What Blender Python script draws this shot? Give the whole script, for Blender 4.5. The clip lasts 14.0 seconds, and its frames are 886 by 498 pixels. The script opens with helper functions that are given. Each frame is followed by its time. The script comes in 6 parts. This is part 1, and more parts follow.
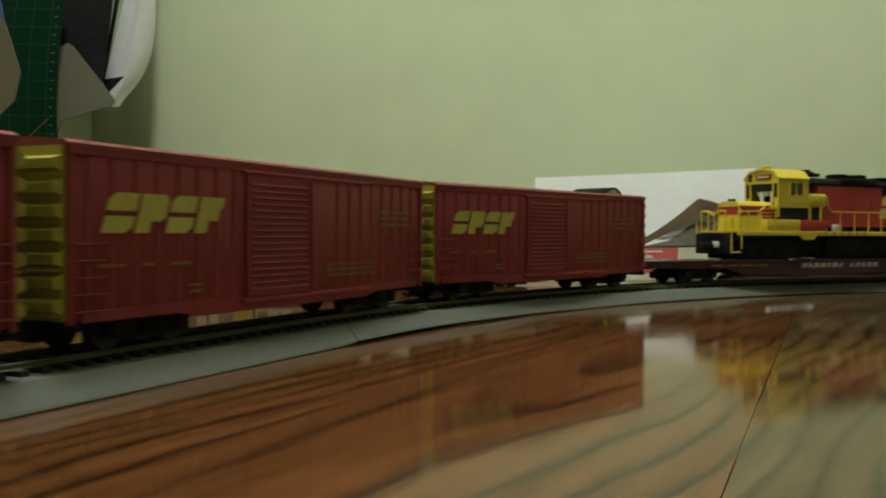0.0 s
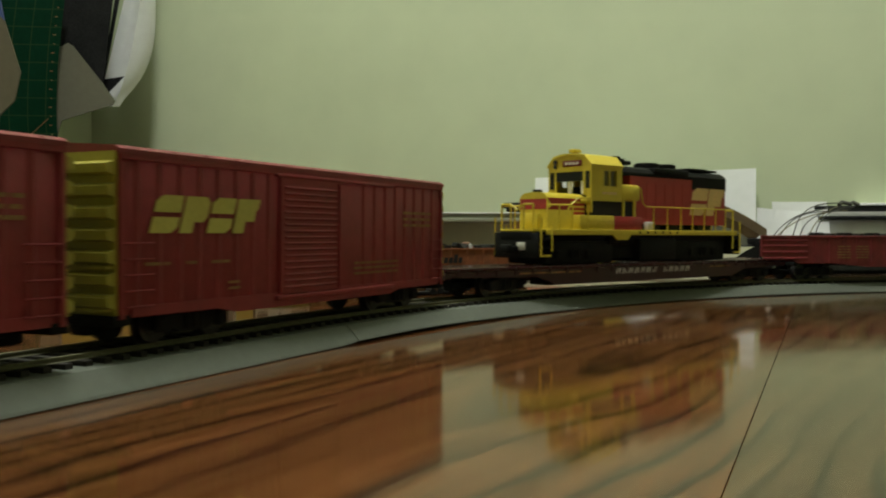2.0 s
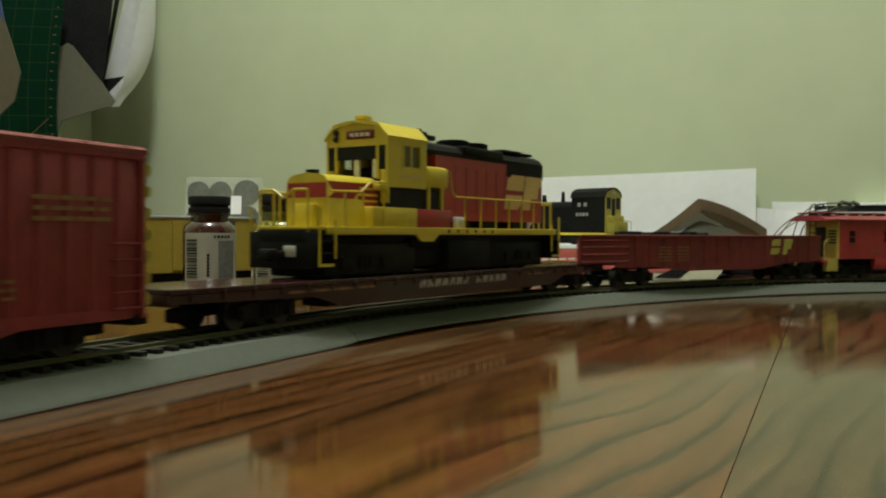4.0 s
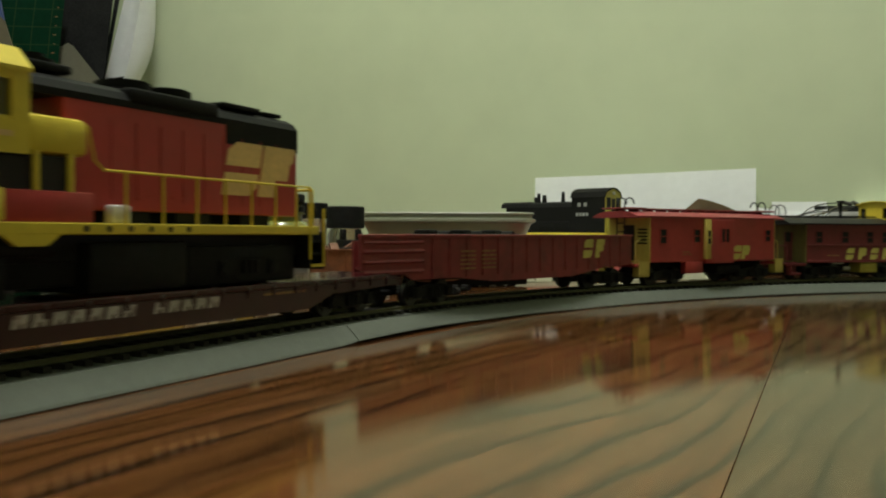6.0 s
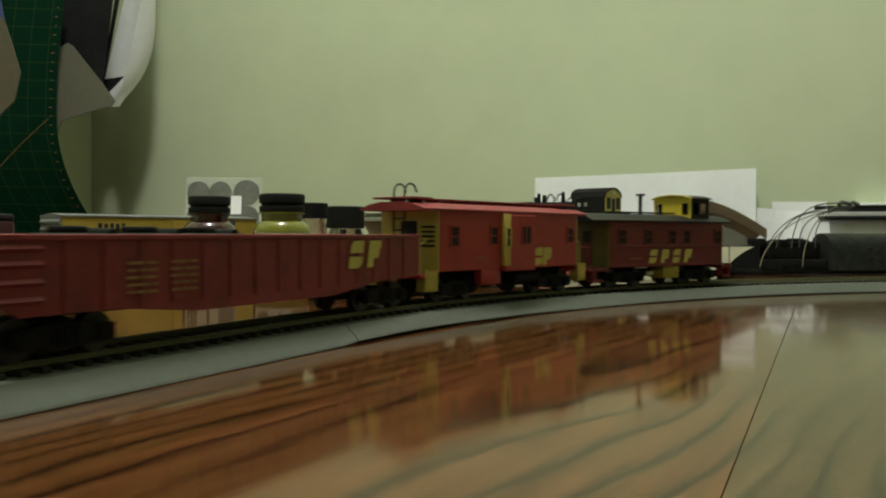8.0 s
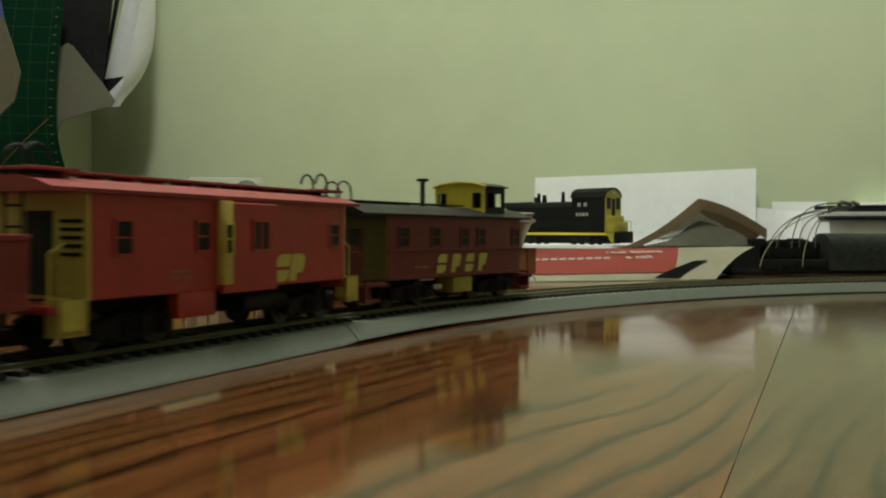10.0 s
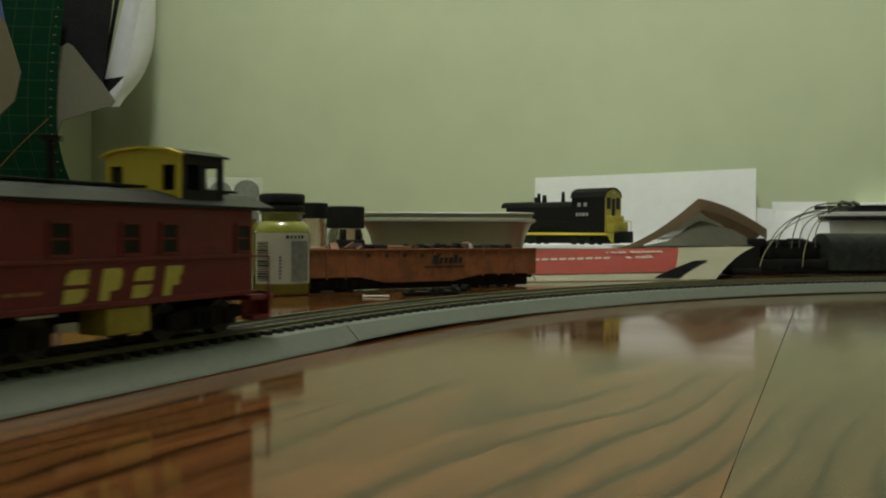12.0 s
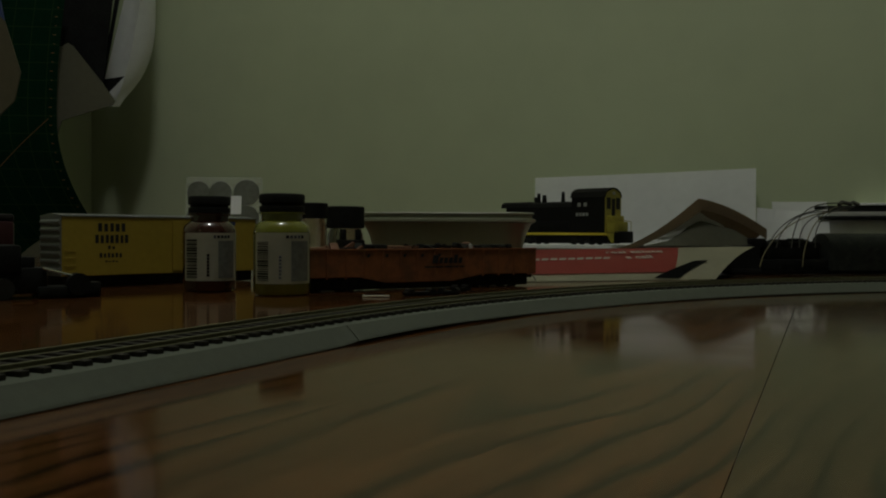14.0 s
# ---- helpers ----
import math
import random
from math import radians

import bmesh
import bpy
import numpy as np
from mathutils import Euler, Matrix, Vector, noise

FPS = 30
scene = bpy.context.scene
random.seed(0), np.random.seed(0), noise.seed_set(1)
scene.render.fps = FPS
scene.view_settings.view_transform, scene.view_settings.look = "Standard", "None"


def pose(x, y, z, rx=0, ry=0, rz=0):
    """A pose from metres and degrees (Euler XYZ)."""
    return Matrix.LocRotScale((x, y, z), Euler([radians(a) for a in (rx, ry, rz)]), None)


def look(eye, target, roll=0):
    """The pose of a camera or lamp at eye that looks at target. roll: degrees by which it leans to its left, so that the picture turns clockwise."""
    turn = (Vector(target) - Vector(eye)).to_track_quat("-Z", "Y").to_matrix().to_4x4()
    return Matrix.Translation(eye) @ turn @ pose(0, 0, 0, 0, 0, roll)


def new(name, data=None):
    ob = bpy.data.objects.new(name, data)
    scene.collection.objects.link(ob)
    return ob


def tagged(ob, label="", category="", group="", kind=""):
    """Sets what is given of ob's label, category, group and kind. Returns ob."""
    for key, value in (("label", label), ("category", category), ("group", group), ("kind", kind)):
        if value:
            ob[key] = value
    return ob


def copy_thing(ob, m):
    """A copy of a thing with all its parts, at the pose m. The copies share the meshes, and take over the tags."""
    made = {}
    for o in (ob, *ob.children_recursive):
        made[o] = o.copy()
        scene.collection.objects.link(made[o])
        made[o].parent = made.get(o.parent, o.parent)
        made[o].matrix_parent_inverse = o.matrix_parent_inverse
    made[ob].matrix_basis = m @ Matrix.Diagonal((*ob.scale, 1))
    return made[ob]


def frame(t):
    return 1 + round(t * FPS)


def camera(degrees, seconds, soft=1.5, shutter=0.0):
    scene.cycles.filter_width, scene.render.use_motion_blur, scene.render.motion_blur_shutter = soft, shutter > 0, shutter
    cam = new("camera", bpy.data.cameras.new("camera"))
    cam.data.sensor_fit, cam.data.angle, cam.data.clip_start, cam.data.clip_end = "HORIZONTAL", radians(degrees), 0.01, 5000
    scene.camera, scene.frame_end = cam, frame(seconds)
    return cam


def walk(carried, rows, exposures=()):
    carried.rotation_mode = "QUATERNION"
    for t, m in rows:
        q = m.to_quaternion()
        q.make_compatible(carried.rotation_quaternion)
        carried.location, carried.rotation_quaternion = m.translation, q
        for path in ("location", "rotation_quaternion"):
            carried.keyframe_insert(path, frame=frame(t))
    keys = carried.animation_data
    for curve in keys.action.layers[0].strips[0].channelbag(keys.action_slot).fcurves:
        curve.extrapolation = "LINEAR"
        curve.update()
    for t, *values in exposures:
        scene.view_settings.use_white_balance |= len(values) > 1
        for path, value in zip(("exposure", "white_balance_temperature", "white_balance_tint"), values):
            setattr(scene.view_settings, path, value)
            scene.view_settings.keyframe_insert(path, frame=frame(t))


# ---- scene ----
# Lengths of things are written in millimetres and turned into metres in part().
MM = 0.001
cam = camera(53.4, 14.0, soft=2.0, shutter=0.7)
EYE = Vector((0.0, 0.0, 0.0391))
CAM_POSE = look(EYE, EYE + Vector((0.0, 1.0, -0.01877)), 0.28)
walk(cam, [(0.0, CAM_POSE), (14.0, CAM_POSE)],
     exposures=[(0.0, 0.0), (9.5, 0.0), (11.0, -0.1), (11.5, -0.16), (12.5, -0.28), (13.0, -0.36), (13.5, -1.05), (13.8, -1.65), (14.0, -2.25)])

# The room and the table share one heading: "along" runs away from the camera, "across" to the right.
ALONG = Vector((0.397, 0.918, 0.0)).normalized()
ACROSS = Vector((0.918, -0.397, 0.0)).normalized()
ROOM_TURN = -23.39
WALL_A = 1.125


def room(b, a, z=0.0):
    return ACROSS * b + ALONG * a + Vector((0, 0, z))


# ---- light ----
world = bpy.data.worlds.new("room_world")
world.use_nodes = True
world.node_tree.nodes["Background"].inputs["Color"].default_value = (0.02, 0.02, 0.016, 1)
world.node_tree.nodes["Background"].inputs["Strength"].default_value = 0.1
scene.world = world
scene.view_settings.exposure = 0.0


LAMP_AT = room(-0.20, 0.22, 1.47)
lamp_data = bpy.data.lights.new("ceiling_lamp_light", "POINT")
lamp_data.shadow_soft_size, lamp_data.energy, lamp_data.color = 0.085, 49.0, (0.965, 1.0, 1.0)
new("ceiling_lamp_light", lamp_data).location = LAMP_AT


# ---- materials ----
def mat(name, colour, rough=0.5, metal=0.0, vary=0.12, scale=60.0, bump=0.0, bump_scale=400.0, coat=0.0, trans=0.0, alpha=1.0,
        specular=0.5, stain=None, stain_amount=0.0, ior=1.45):
    """A plain painted, plastic, metal or glass surface with variation at two scales, in object space."""
    m = bpy.data.materials.new(name)
    m.use_nodes = True
    nt = m.node_tree
    b = nt.nodes["Principled BSDF"]
    co = nt.nodes.new("ShaderNodeTexCoord")
    n1 = nt.nodes.new("ShaderNodeTexNoise")
    n1.inputs["Scale"].default_value, n1.inputs["Detail"].default_value = scale, 4.0
    n2 = nt.nodes.new("ShaderNodeTexNoise")
    n2.inputs["Scale"].default_value, n2.inputs["Detail"].default_value = scale * 7.0, 3.0
    nt.links.new(co.outputs["Object"], n1.inputs["Vector"])
    nt.links.new(co.outputs["Object"], n2.inputs["Vector"])
    add = nt.nodes.new("ShaderNodeMath")
    add.operation = "ADD"
    nt.links.new(n1.outputs["Fac"], add.inputs[0])
    nt.links.new(n2.outputs["Fac"], add.inputs[1])
    rng = nt.nodes.new("ShaderNodeMapRange")
    rng.inputs["From Min"].default_value, rng.inputs["From Max"].default_value = 0.6, 1.4
    rng.inputs["To Min"].default_value, rng.inputs["To Max"].default_value = 1.0 - vary, 1.0 + vary
    nt.links.new(add.outputs[0], rng.inputs["Value"])
    mul = nt.nodes.new("ShaderNodeVectorMath")
    mul.operation = "SCALE"
    mul.inputs[0].default_value = colour[:3]
    nt.links.new(rng.outputs["Result"], mul.inputs["Scale"])
    out = mul.outputs[0]
    if stain:
        n3 = nt.nodes.new("ShaderNodeTexNoise")
        n3.inputs["Scale"].default_value, n3.inputs["Detail"].default_value = scale * 2.3, 6.0
        nt.links.new(co.outputs["Object"], n3.inputs["Vector"])
        ramp = nt.nodes.new("ShaderNodeMapRange")
        ramp.inputs["From Min"].default_value, ramp.inputs["From Max"].default_value = 0.5, 0.7
        ramp.inputs["To Max"].default_value = stain_amount
        nt.links.new(n3.outputs["Fac"], ramp.inputs["Value"])
        mix = nt.nodes.new("ShaderNodeMix")
        mix.data_type = "RGBA"
        nt.links.new(ramp.outputs["Result"], mix.inputs["Factor"])
        nt.links.new(out, mix.inputs[6])
        mix.inputs[7].default_value = (*stain[:3], 1)
        out = mix.outputs[2]
    nt.links.new(out, b.inputs["Base Color"])
    r2 = nt.nodes.new("ShaderNodeMapRange")
    r2.inputs["To Min"].default_value, r2.inputs["To Max"].default_value = max(0.02, rough * 0.8), min(1.0, rough * 1.2)
    nt.links.new(n1.outputs["Fac"], r2.inputs["Value"])
    nt.links.new(r2.outputs["Result"], b.inputs["Roughness"])
    b.inputs["Metallic"].default_value = metal
    b.inputs["Coat Weight"].default_value = coat
    b.inputs["Transmission Weight"].default_value = trans
    b.inputs["Alpha"].default_value = alpha
    b.inputs["IOR"].default_value = ior
    b.inputs["Specular IOR Level"].default_value = specular
    if bump:
        n4 = nt.nodes.new("ShaderNodeTexNoise")
        n4.inputs["Scale"].default_value, n4.inputs["Detail"].default_value = bump_scale, 5.0
        nt.links.new(co.outputs["Object"], n4.inputs["Vector"])
        bp = nt.nodes.new("ShaderNodeBump")
        bp.inputs["Strength"].default_value, bp.inputs["Distance"].default_value = bump, 0.0004
        nt.links.new(n4.outputs["Fac"], bp.inputs["Height"])
        nt.links.new(bp.outputs["Normal"], b.inputs["Normal"])
    return m


def wood_material(name, heart, light, dark, ring, sway, lean):
    """Varnished flat-sawn veneer: long nested arches round a heart line, fine pores, a glossy coat."""
    m = bpy.data.materials.new(name)
    m.use_nodes = True
    nt = m.node_tree
    L = nt.links.new
    b = nt.nodes["Principled BSDF"]

    def node(kind, **values):
        n = nt.nodes.new(kind)
        for k, v in values.items():
            n.inputs[k.replace("_", " ")].default_value = v
        return n

    def math_node(op, a, c):
        n = nt.nodes.new("ShaderNodeMath")
        n.operation = op
        for k, v in enumerate((a, c)):
            if isinstance(v, float):
                n.inputs[k].default_value = v
            else:
                L(v, n.inputs[k])
        return n.outputs[0]

    def stretch(vector, factors):
        n = nt.nodes.new("ShaderNodeVectorMath")
        n.operation = "MULTIPLY"
        n.inputs[1].default_value = factors
        L(vector, n.inputs[0])
        return n.outputs[0]

    def span(value, lo, hi, to_lo, to_hi):
        n = node("ShaderNodeMapRange", From_Min=lo, From_Max=hi, To_Min=to_lo, To_Max=to_hi)
        L(value, n.inputs["Value"])
        return n.outputs["Result"]

    def noise(vector, scale, detail):
        n = node("ShaderNodeTexNoise", Scale=scale, Detail=detail)
        L(vector, n.inputs["Vector"])
        return n.outputs["Fac"]

    co = nt.nodes.new("ShaderNodeTexCoord")
    mp = nt.nodes.new("ShaderNodeMapping")
    mp.inputs["Rotation"].default_value = (0, 0, radians(lean))
    mp.inputs["Location"].default_value = (-heart[0], -heart[1], 0)
    L(co.outputs["Object"], mp.inputs["Vector"])
    grain = mp.outputs["Vector"]
    flat = stretch(grain, (1.0, 0.08, 0.0))
    length = nt.nodes.new("ShaderNodeVectorMath")
    length.operation = "LENGTH"
    L(flat, length.inputs[0])
    slow = noise(stretch(grain, (1.0, 0.45, 0.0)), 14.0, 2.0)
    quick = noise(stretch(grain, (1.0, 0.30, 0.0)), 60.0, 3.0)
    radius = math_node("ADD", length.outputs["Value"], span(slow, 0.0, 1.0, -sway, sway))
    radius = math_node("ADD", radius, span(quick, 0.0, 1.0, -sway * 0.22, sway * 0.22))
    phase = math_node("FRACT", math_node("DIVIDE", radius, ring), 0.0)
    ramp = nt.nodes.new("ShaderNodeValToRGB")
    mid = tuple(lerp_colour * 0.45 + other * 0.55 for lerp_colour, other in zip(light, dark))
    stops = ((0.0, light), (0.58, light), (0.74, mid), (0.81, dark), (0.89, dark), (0.94, mid), (1.0, light))
    ramp.color_ramp.elements[0].color = (*stops[0][1], 1)
    ramp.color_ramp.elements[1].position, ramp.color_ramp.elements[1].color = stops[-1][0], (*stops[-1][1], 1)
    for place, colour in stops[1:-1]:
        ramp.color_ramp.elements.new(place).color = (*colour, 1)
    L(phase, ramp.inputs["Fac"])
    pores = noise(stretch(grain, (1.0, 0.05, 1.0)), 620.0, 4.0)
    streak = noise(stretch(grain, (1.0, 0.08, 1.0)), 150.0, 5.0)
    broad = noise(stretch(grain, (1.0, 0.3, 1.0)), 9.0, 2.0)
    tone = math_node("MULTIPLY", span(pores, 0.3, 0.7, 0.72, 1.24), span(streak, 0.35, 0.64, 0.70, 1.20))
    tone = math_node("MULTIPLY", tone, span(broad, 0.3, 0.7, 0.84, 1.16))
    sc = nt.nodes.new("ShaderNodeVectorMath")
    sc.operation = "SCALE"
    worn = nt.nodes.new("ShaderNodeMix")
    worn.data_type = "RGBA"
    worn.inputs[6].default_value = (*light, 1)
    L(span(noise(stretch(grain, (1.0, 0.22, 0.0)), 38.0, 3.0), 0.32, 0.50, 0.5, 1.0), worn.inputs["Factor"])
    L(ramp.outputs["Color"], worn.inputs[7])
    L(worn.outputs[2], sc.inputs[0])
    L(tone, sc.inputs["Scale"])
    L(sc.outputs[0], b.inputs["Base Color"])
    L(span(noise(co.outputs["Object"], 22.0, 5.0), 0.3, 0.7, 0.055, 0.125), b.inputs["Roughness"])
    b.inputs["Specular IOR Level"].default_value = 0.36
    bp = node("ShaderNodeBump", Strength=0.05, Distance=0.0003)
    L(math_node("ADD", pores, phase), bp.inputs["Height"])
    L(bp.outputs["Normal"], b.inputs["Normal"])
    return m


def grid_material(name, base, line):
    """A cutting mat: a printed grid that follows the sheet's own UV, in inches."""
    m = mat(name, base, 0.6, vary=0.22, scale=25.0, specular=0.12)
    nt = m.node_tree
    b = nt.nodes["Principled BSDF"]
    old = b.inputs["Base Color"].links[0].from_socket
    uv = nt.nodes.new("ShaderNodeUVMap")
    sep = nt.nodes.new("ShaderNodeSeparateXYZ")
    nt.links.new(uv.outputs["UV"], sep.inputs[0])
    marks = []
    for axis in ("X", "Y"):
        fr = nt.nodes.new("ShaderNodeMath")
        fr.operation = "FRACT"
        nt.links.new(sep.outputs[axis], fr.inputs[0])
        lt = nt.nodes.new("ShaderNodeMath")
        lt.operation, lt.inputs[1].default_value = "LESS_THAN", 0.05
        nt.links.new(fr.outputs[0], lt.inputs[0])
        marks.append(lt)
    mx = nt.nodes.new("ShaderNodeMath")
    mx.operation = "MAXIMUM"
    nt.links.new(marks[0].outputs[0], mx.inputs[0])
    nt.links.new(marks[1].outputs[0], mx.inputs[1])
    half = nt.nodes.new("ShaderNodeMath")
    half.operation, half.inputs[1].default_value = "MULTIPLY", 0.45
    nt.links.new(mx.outputs[0], half.inputs[0])
    mix = nt.nodes.new("ShaderNodeMix")
    mix.data_type = "RGBA"
    nt.links.new(half.outputs[0], mix.inputs["Factor"])
    nt.links.new(old, mix.inputs[6])
    mix.inputs[7].default_value = (*line, 1)
    nt.links.new(mix.outputs[2], b.inputs["Base Color"])
    return m


WALL = mat("pale_green_wall_paint", (0.475, 0.525, 0.333), 0.75, vary=0.05, scale=3.0, bump=0.12, bump_scale=140)
CEILING = mat("white_ceiling_paint", (0.75, 0.75, 0.68), 0.8, vary=0.04, scale=3.0)
CARPET = mat("brown_carpet", (0.16, 0.12, 0.08), 0.95, vary=0.25, scale=30.0, bump=0.5, bump_scale=300)
WOOD_A = wood_material("varnished_oak", (-0.087, 0.45), (0.113, 0.0430, 0.0128), (0.030, 0.0132, 0.0052), 0.0080, 0.0105, 7.0)
WOOD_B = wood_material("varnished_oak_leaf", (0.075, 0.26), (0.096, 0.054, 0.0215), (0.034, 0.0205, 0.0088), 0.0088, 0.015, 9.0)
WOOD_EDGE = mat("dark_oak_edge", (0.13, 0.07, 0.035), 0.35, vary=0.2)
ROADBED = mat("grey_foam_roadbed", (0.102, 0.111, 0.083), 0.85, vary=0.1, scale=40, bump=0.25, bump_scale=900)
TIE = mat("dark_brown_plastic_tie", (0.036, 0.032, 0.025), 0.8, vary=0.3, scale=90, bump=0.2, specular=0.2)
RAIL = mat("tarnished_brass_rail", (0.12, 0.112, 0.06), 0.6, metal=0.25, vary=0.2, scale=60)
RED = mat("dull_red_model_paint", (0.245, 0.027, 0.031), 0.5, vary=0.16, scale=45, bump=0.12, bump_scale=700, stain=(0.17, 0.022, 0.022), stain_amount=0.35)
RED_DIRTY = mat("dirty_red_model_paint", (0.205, 0.024, 0.026), 0.5, vary=0.22, scale=45, bump=0.14, bump_scale=700, stain=(0.10, 0.018, 0.018), stain_amount=0.5)
RED_OLD = mat("aged_dark_red_model_paint", (0.15, 0.018, 0.020), 0.5, vary=0.2, scale=45, bump=0.14, bump_scale=700, stain=(0.10, 0.016, 0.016), stain_amount=0.45)
RED_BRIGHT = mat("bright_red_model_paint", (0.36, 0.036, 0.032), 0.45, vary=0.12, scale=45, bump=0.1, stain=(0.21, 0.028, 0.022), stain_amount=0.3)
RED_LOCO = mat("warm_red_model_paint", (0.36, 0.032, 0.030), 0.42, vary=0.1, scale=45, bump=0.08)
MAROON_DECK = mat("glossy_maroon_deck_paint", (0.045, 0.010, 0.012), 0.09, vary=0.2, scale=40, bump=0.05)
MAROON = mat("maroon_flatcar_paint", (0.038, 0.009, 0.011), 0.35, vary=0.2, scale=40, bump=0.12)
YELLOW = mat("yellow_model_paint", (0.62, 0.48, 0.04), 0.42, vary=0.1, scale=45, bump=0.08)
LABEL_GREY = mat("pale_worn_plastic", (0.34, 0.33, 0.28), 0.6, vary=0.25, scale=120)
# Bulkhead yellow darkened to include the shade under the roof overhang.
YELLOW_SHADED = mat("yellow_bulkhead_paint_with_roof_shade", (0.13, 0.112, 0.026), 0.5, vary=0.2, scale=45)
YELLOW_DULL = mat("olive_yellow_end_paint", (0.36, 0.31, 0.045), 0.45, vary=0.16, scale=45)
YELLOW_PALE = mat("pale_yellow_end_paint", (0.50, 0.40, 0.085), 0.5, vary=0.14, scale=45)
LETTER = mat("yellow_marking", (0.50, 0.45, 0.10), 0.55, vary=0.15, scale=90)
LETTER_DIM = mat("worn_yellow_marking", (0.26, 0.15, 0.05), 0.6, vary=0.3, scale=200, stain=(0.25, 0.04, 0.03), stain_amount=0.8)
LETTER_WHITE = mat("white_marking", (0.60, 0.57, 0.49), 0.6, vary=0.15, scale=90)
LETTER_WORN = mat("worn_white_marking", (0.40, 0.36, 0.33), 0.6, vary=0.3, scale=160, stain=(0.10, 0.03, 0.03), stain_amount=0.7)
LETTER_PEACH = mat("peach_marking", (0.66, 0.45, 0.19), 0.6, vary=0.15, scale=90)
BLACK = mat("black_plastic", (0.013, 0.0128, 0.012), 0.55, vary=0.3, scale=60, bump=0.05, specular=0.1)
BLACK_PAINT = mat("black_model_paint", (0.009, 0.0085, 0.0078), 0.6, vary=0.25, scale=60, bump=0.08, specular=0.12)
DARK_ROOF = mat("dark_brown_roof_paint", (0.013, 0.0115, 0.011), 0.5, vary=0.25, scale=60, bump=0.15, specular=0.25)
STEEL = mat("bright_steel", (0.55, 0.55, 0.52), 0.25, metal=1.0, vary=0.15)
WHEEL = mat("blackened_wheel_metal", (0.024, 0.023, 0.021), 0.4, metal=0.3, vary=0.25)
# Near-black that colours in the shade of recesses, holes and unlit openings.
DARK_GAP = mat("opening_shade_black", (0.012, 0.011, 0.010), 0.8, vary=0.2)
WINDOW = mat("dim_window_plastic", (0.008, 0.008, 0.0075), 0.3, vary=0.1, specular=0.25)
CLEAR = mat("clear_window_plastic", (0.8, 0.82, 0.78), 0.08, vary=0.02, trans=1.0)


# ---- mesh tools (millimetres) ----
def bm_new():
    return bmesh.new()


def box(bm, x0, x1, y0, y1, z0, z1, bevel=0.0):
    m = Matrix.Translation(((x0 + x1) / 2, (y0 + y1) / 2, (z0 + z1) / 2)) @ Matrix.Diagonal((abs(x1 - x0), abs(y1 - y0), abs(z1 - z0), 1))
    made = bmesh.ops.create_cube(bm, size=1.0, matrix=m)
    if bevel:
        edges = list({e for v in made["verts"] for e in v.link_edges})
        bmesh.ops.bevel(bm, geom=edges, offset=bevel, segments=2, affect="EDGES", profile=0.5)
    return bm


def cyl(bm, p0, p1, r, n=12, r2=None):
    p0, p1 = Vector(p0), Vector(p1)
    d = p1 - p0
    m = Matrix.Translation((p0 + p1) / 2) @ d.to_track_quat("Z", "Y").to_matrix().to_4x4()
    bmesh.ops.create_cone(bm, cap_ends=True, segments=n, radius1=r, radius2=r if r2 is None else r2, depth=d.length, matrix=m)
    return bm


def tube(bm, points, r, n=6):
    for a, b in zip(points, points[1:]):
        cyl(bm, a, b, r, n)
    return bm


def prism(bm, outline, axis, a, b):
    """A flat outline drawn out along an axis: 'x' takes (y, z), 'y' takes (x, z), 'z' takes (x, y)."""
    def at(p, w):
        return {"x": (w, p[0], p[1]), "y": (p[0], w, p[1]), "z": (p[0], p[1], w)}[axis]
    lo = [bm.verts.new(at(p, a)) for p in outline]
    hi = [bm.verts.new(at(p, b)) for p in outline]
    bm.faces.new(lo)
    bm.faces.new(hi[::-1])
    n = len(outline)
    for i in range(n):
        bm.faces.new((lo[i], hi[i], hi[(i + 1) % n], lo[(i + 1) % n]))
    return bm


def lathe(bm, profile, n=32, centre=(0, 0)):
    """A turned shape from (radius, height) pairs; the ends are closed."""
    rings = [[bm.verts.new((centre[0] + r * math.cos(2 * math.pi * k / n), centre[1] + r * math.sin(2 * math.pi * k / n), z)) for k in range(n)] for r, z in profile]
    for a, b in zip(rings, rings[1:]):
        for k in range(n):
            bm.faces.new((a[k], a[(k + 1) % n], b[(k + 1) % n], b[k]))
    bm.faces.new(rings[0][::-1])
    bm.faces.new(rings[-1])
    return bm


def sheet(bm, f, nu, nv, thick):
    """A bent sheet from f(u, v), u and v from 0 to 1, given thickness; uv in units of inches on its face."""
    layer = bm.loops.layers.uv.verify()
    grid = [[Vector(f(i / nu, j / nv)) for j in range(nv + 1)] for i in range(nu + 1)]
    front = [[bm.verts.new(p) for p in row] for row in grid]
    wide, tall = (grid[nu][0] - grid[0][0]).length / 25.4, (grid[0][nv] - grid[0][0]).length / 25.4
    for i in range(nu):
        for j in range(nv):
            face = bm.faces.new((front[i][j], front[i + 1][j], front[i + 1][j + 1], front[i][j + 1]))
            face.smooth = True
            for loop, (a, b) in zip(face.loops, ((i, j), (i + 1, j), (i + 1, j + 1), (i, j + 1))):
                loop[layer].uv = (a / nu * wide, b / nv * tall)
    bmesh.ops.solidify(bm, geom=bm.faces[:], thickness=thick)
    return bm


def finish(bm, smooth):
    bmesh.ops.recalc_face_normals(bm, faces=bm.faces[:])
    if smooth:
        for e in bm.edges:
            e.smooth = not (len(e.link_faces) == 2 and e.calc_face_angle(0.0) > 0.7)
        for f in bm.faces:
            f.smooth = True
    bmesh.ops.scale(bm, vec=(MM, MM, MM), verts=bm.verts[:])


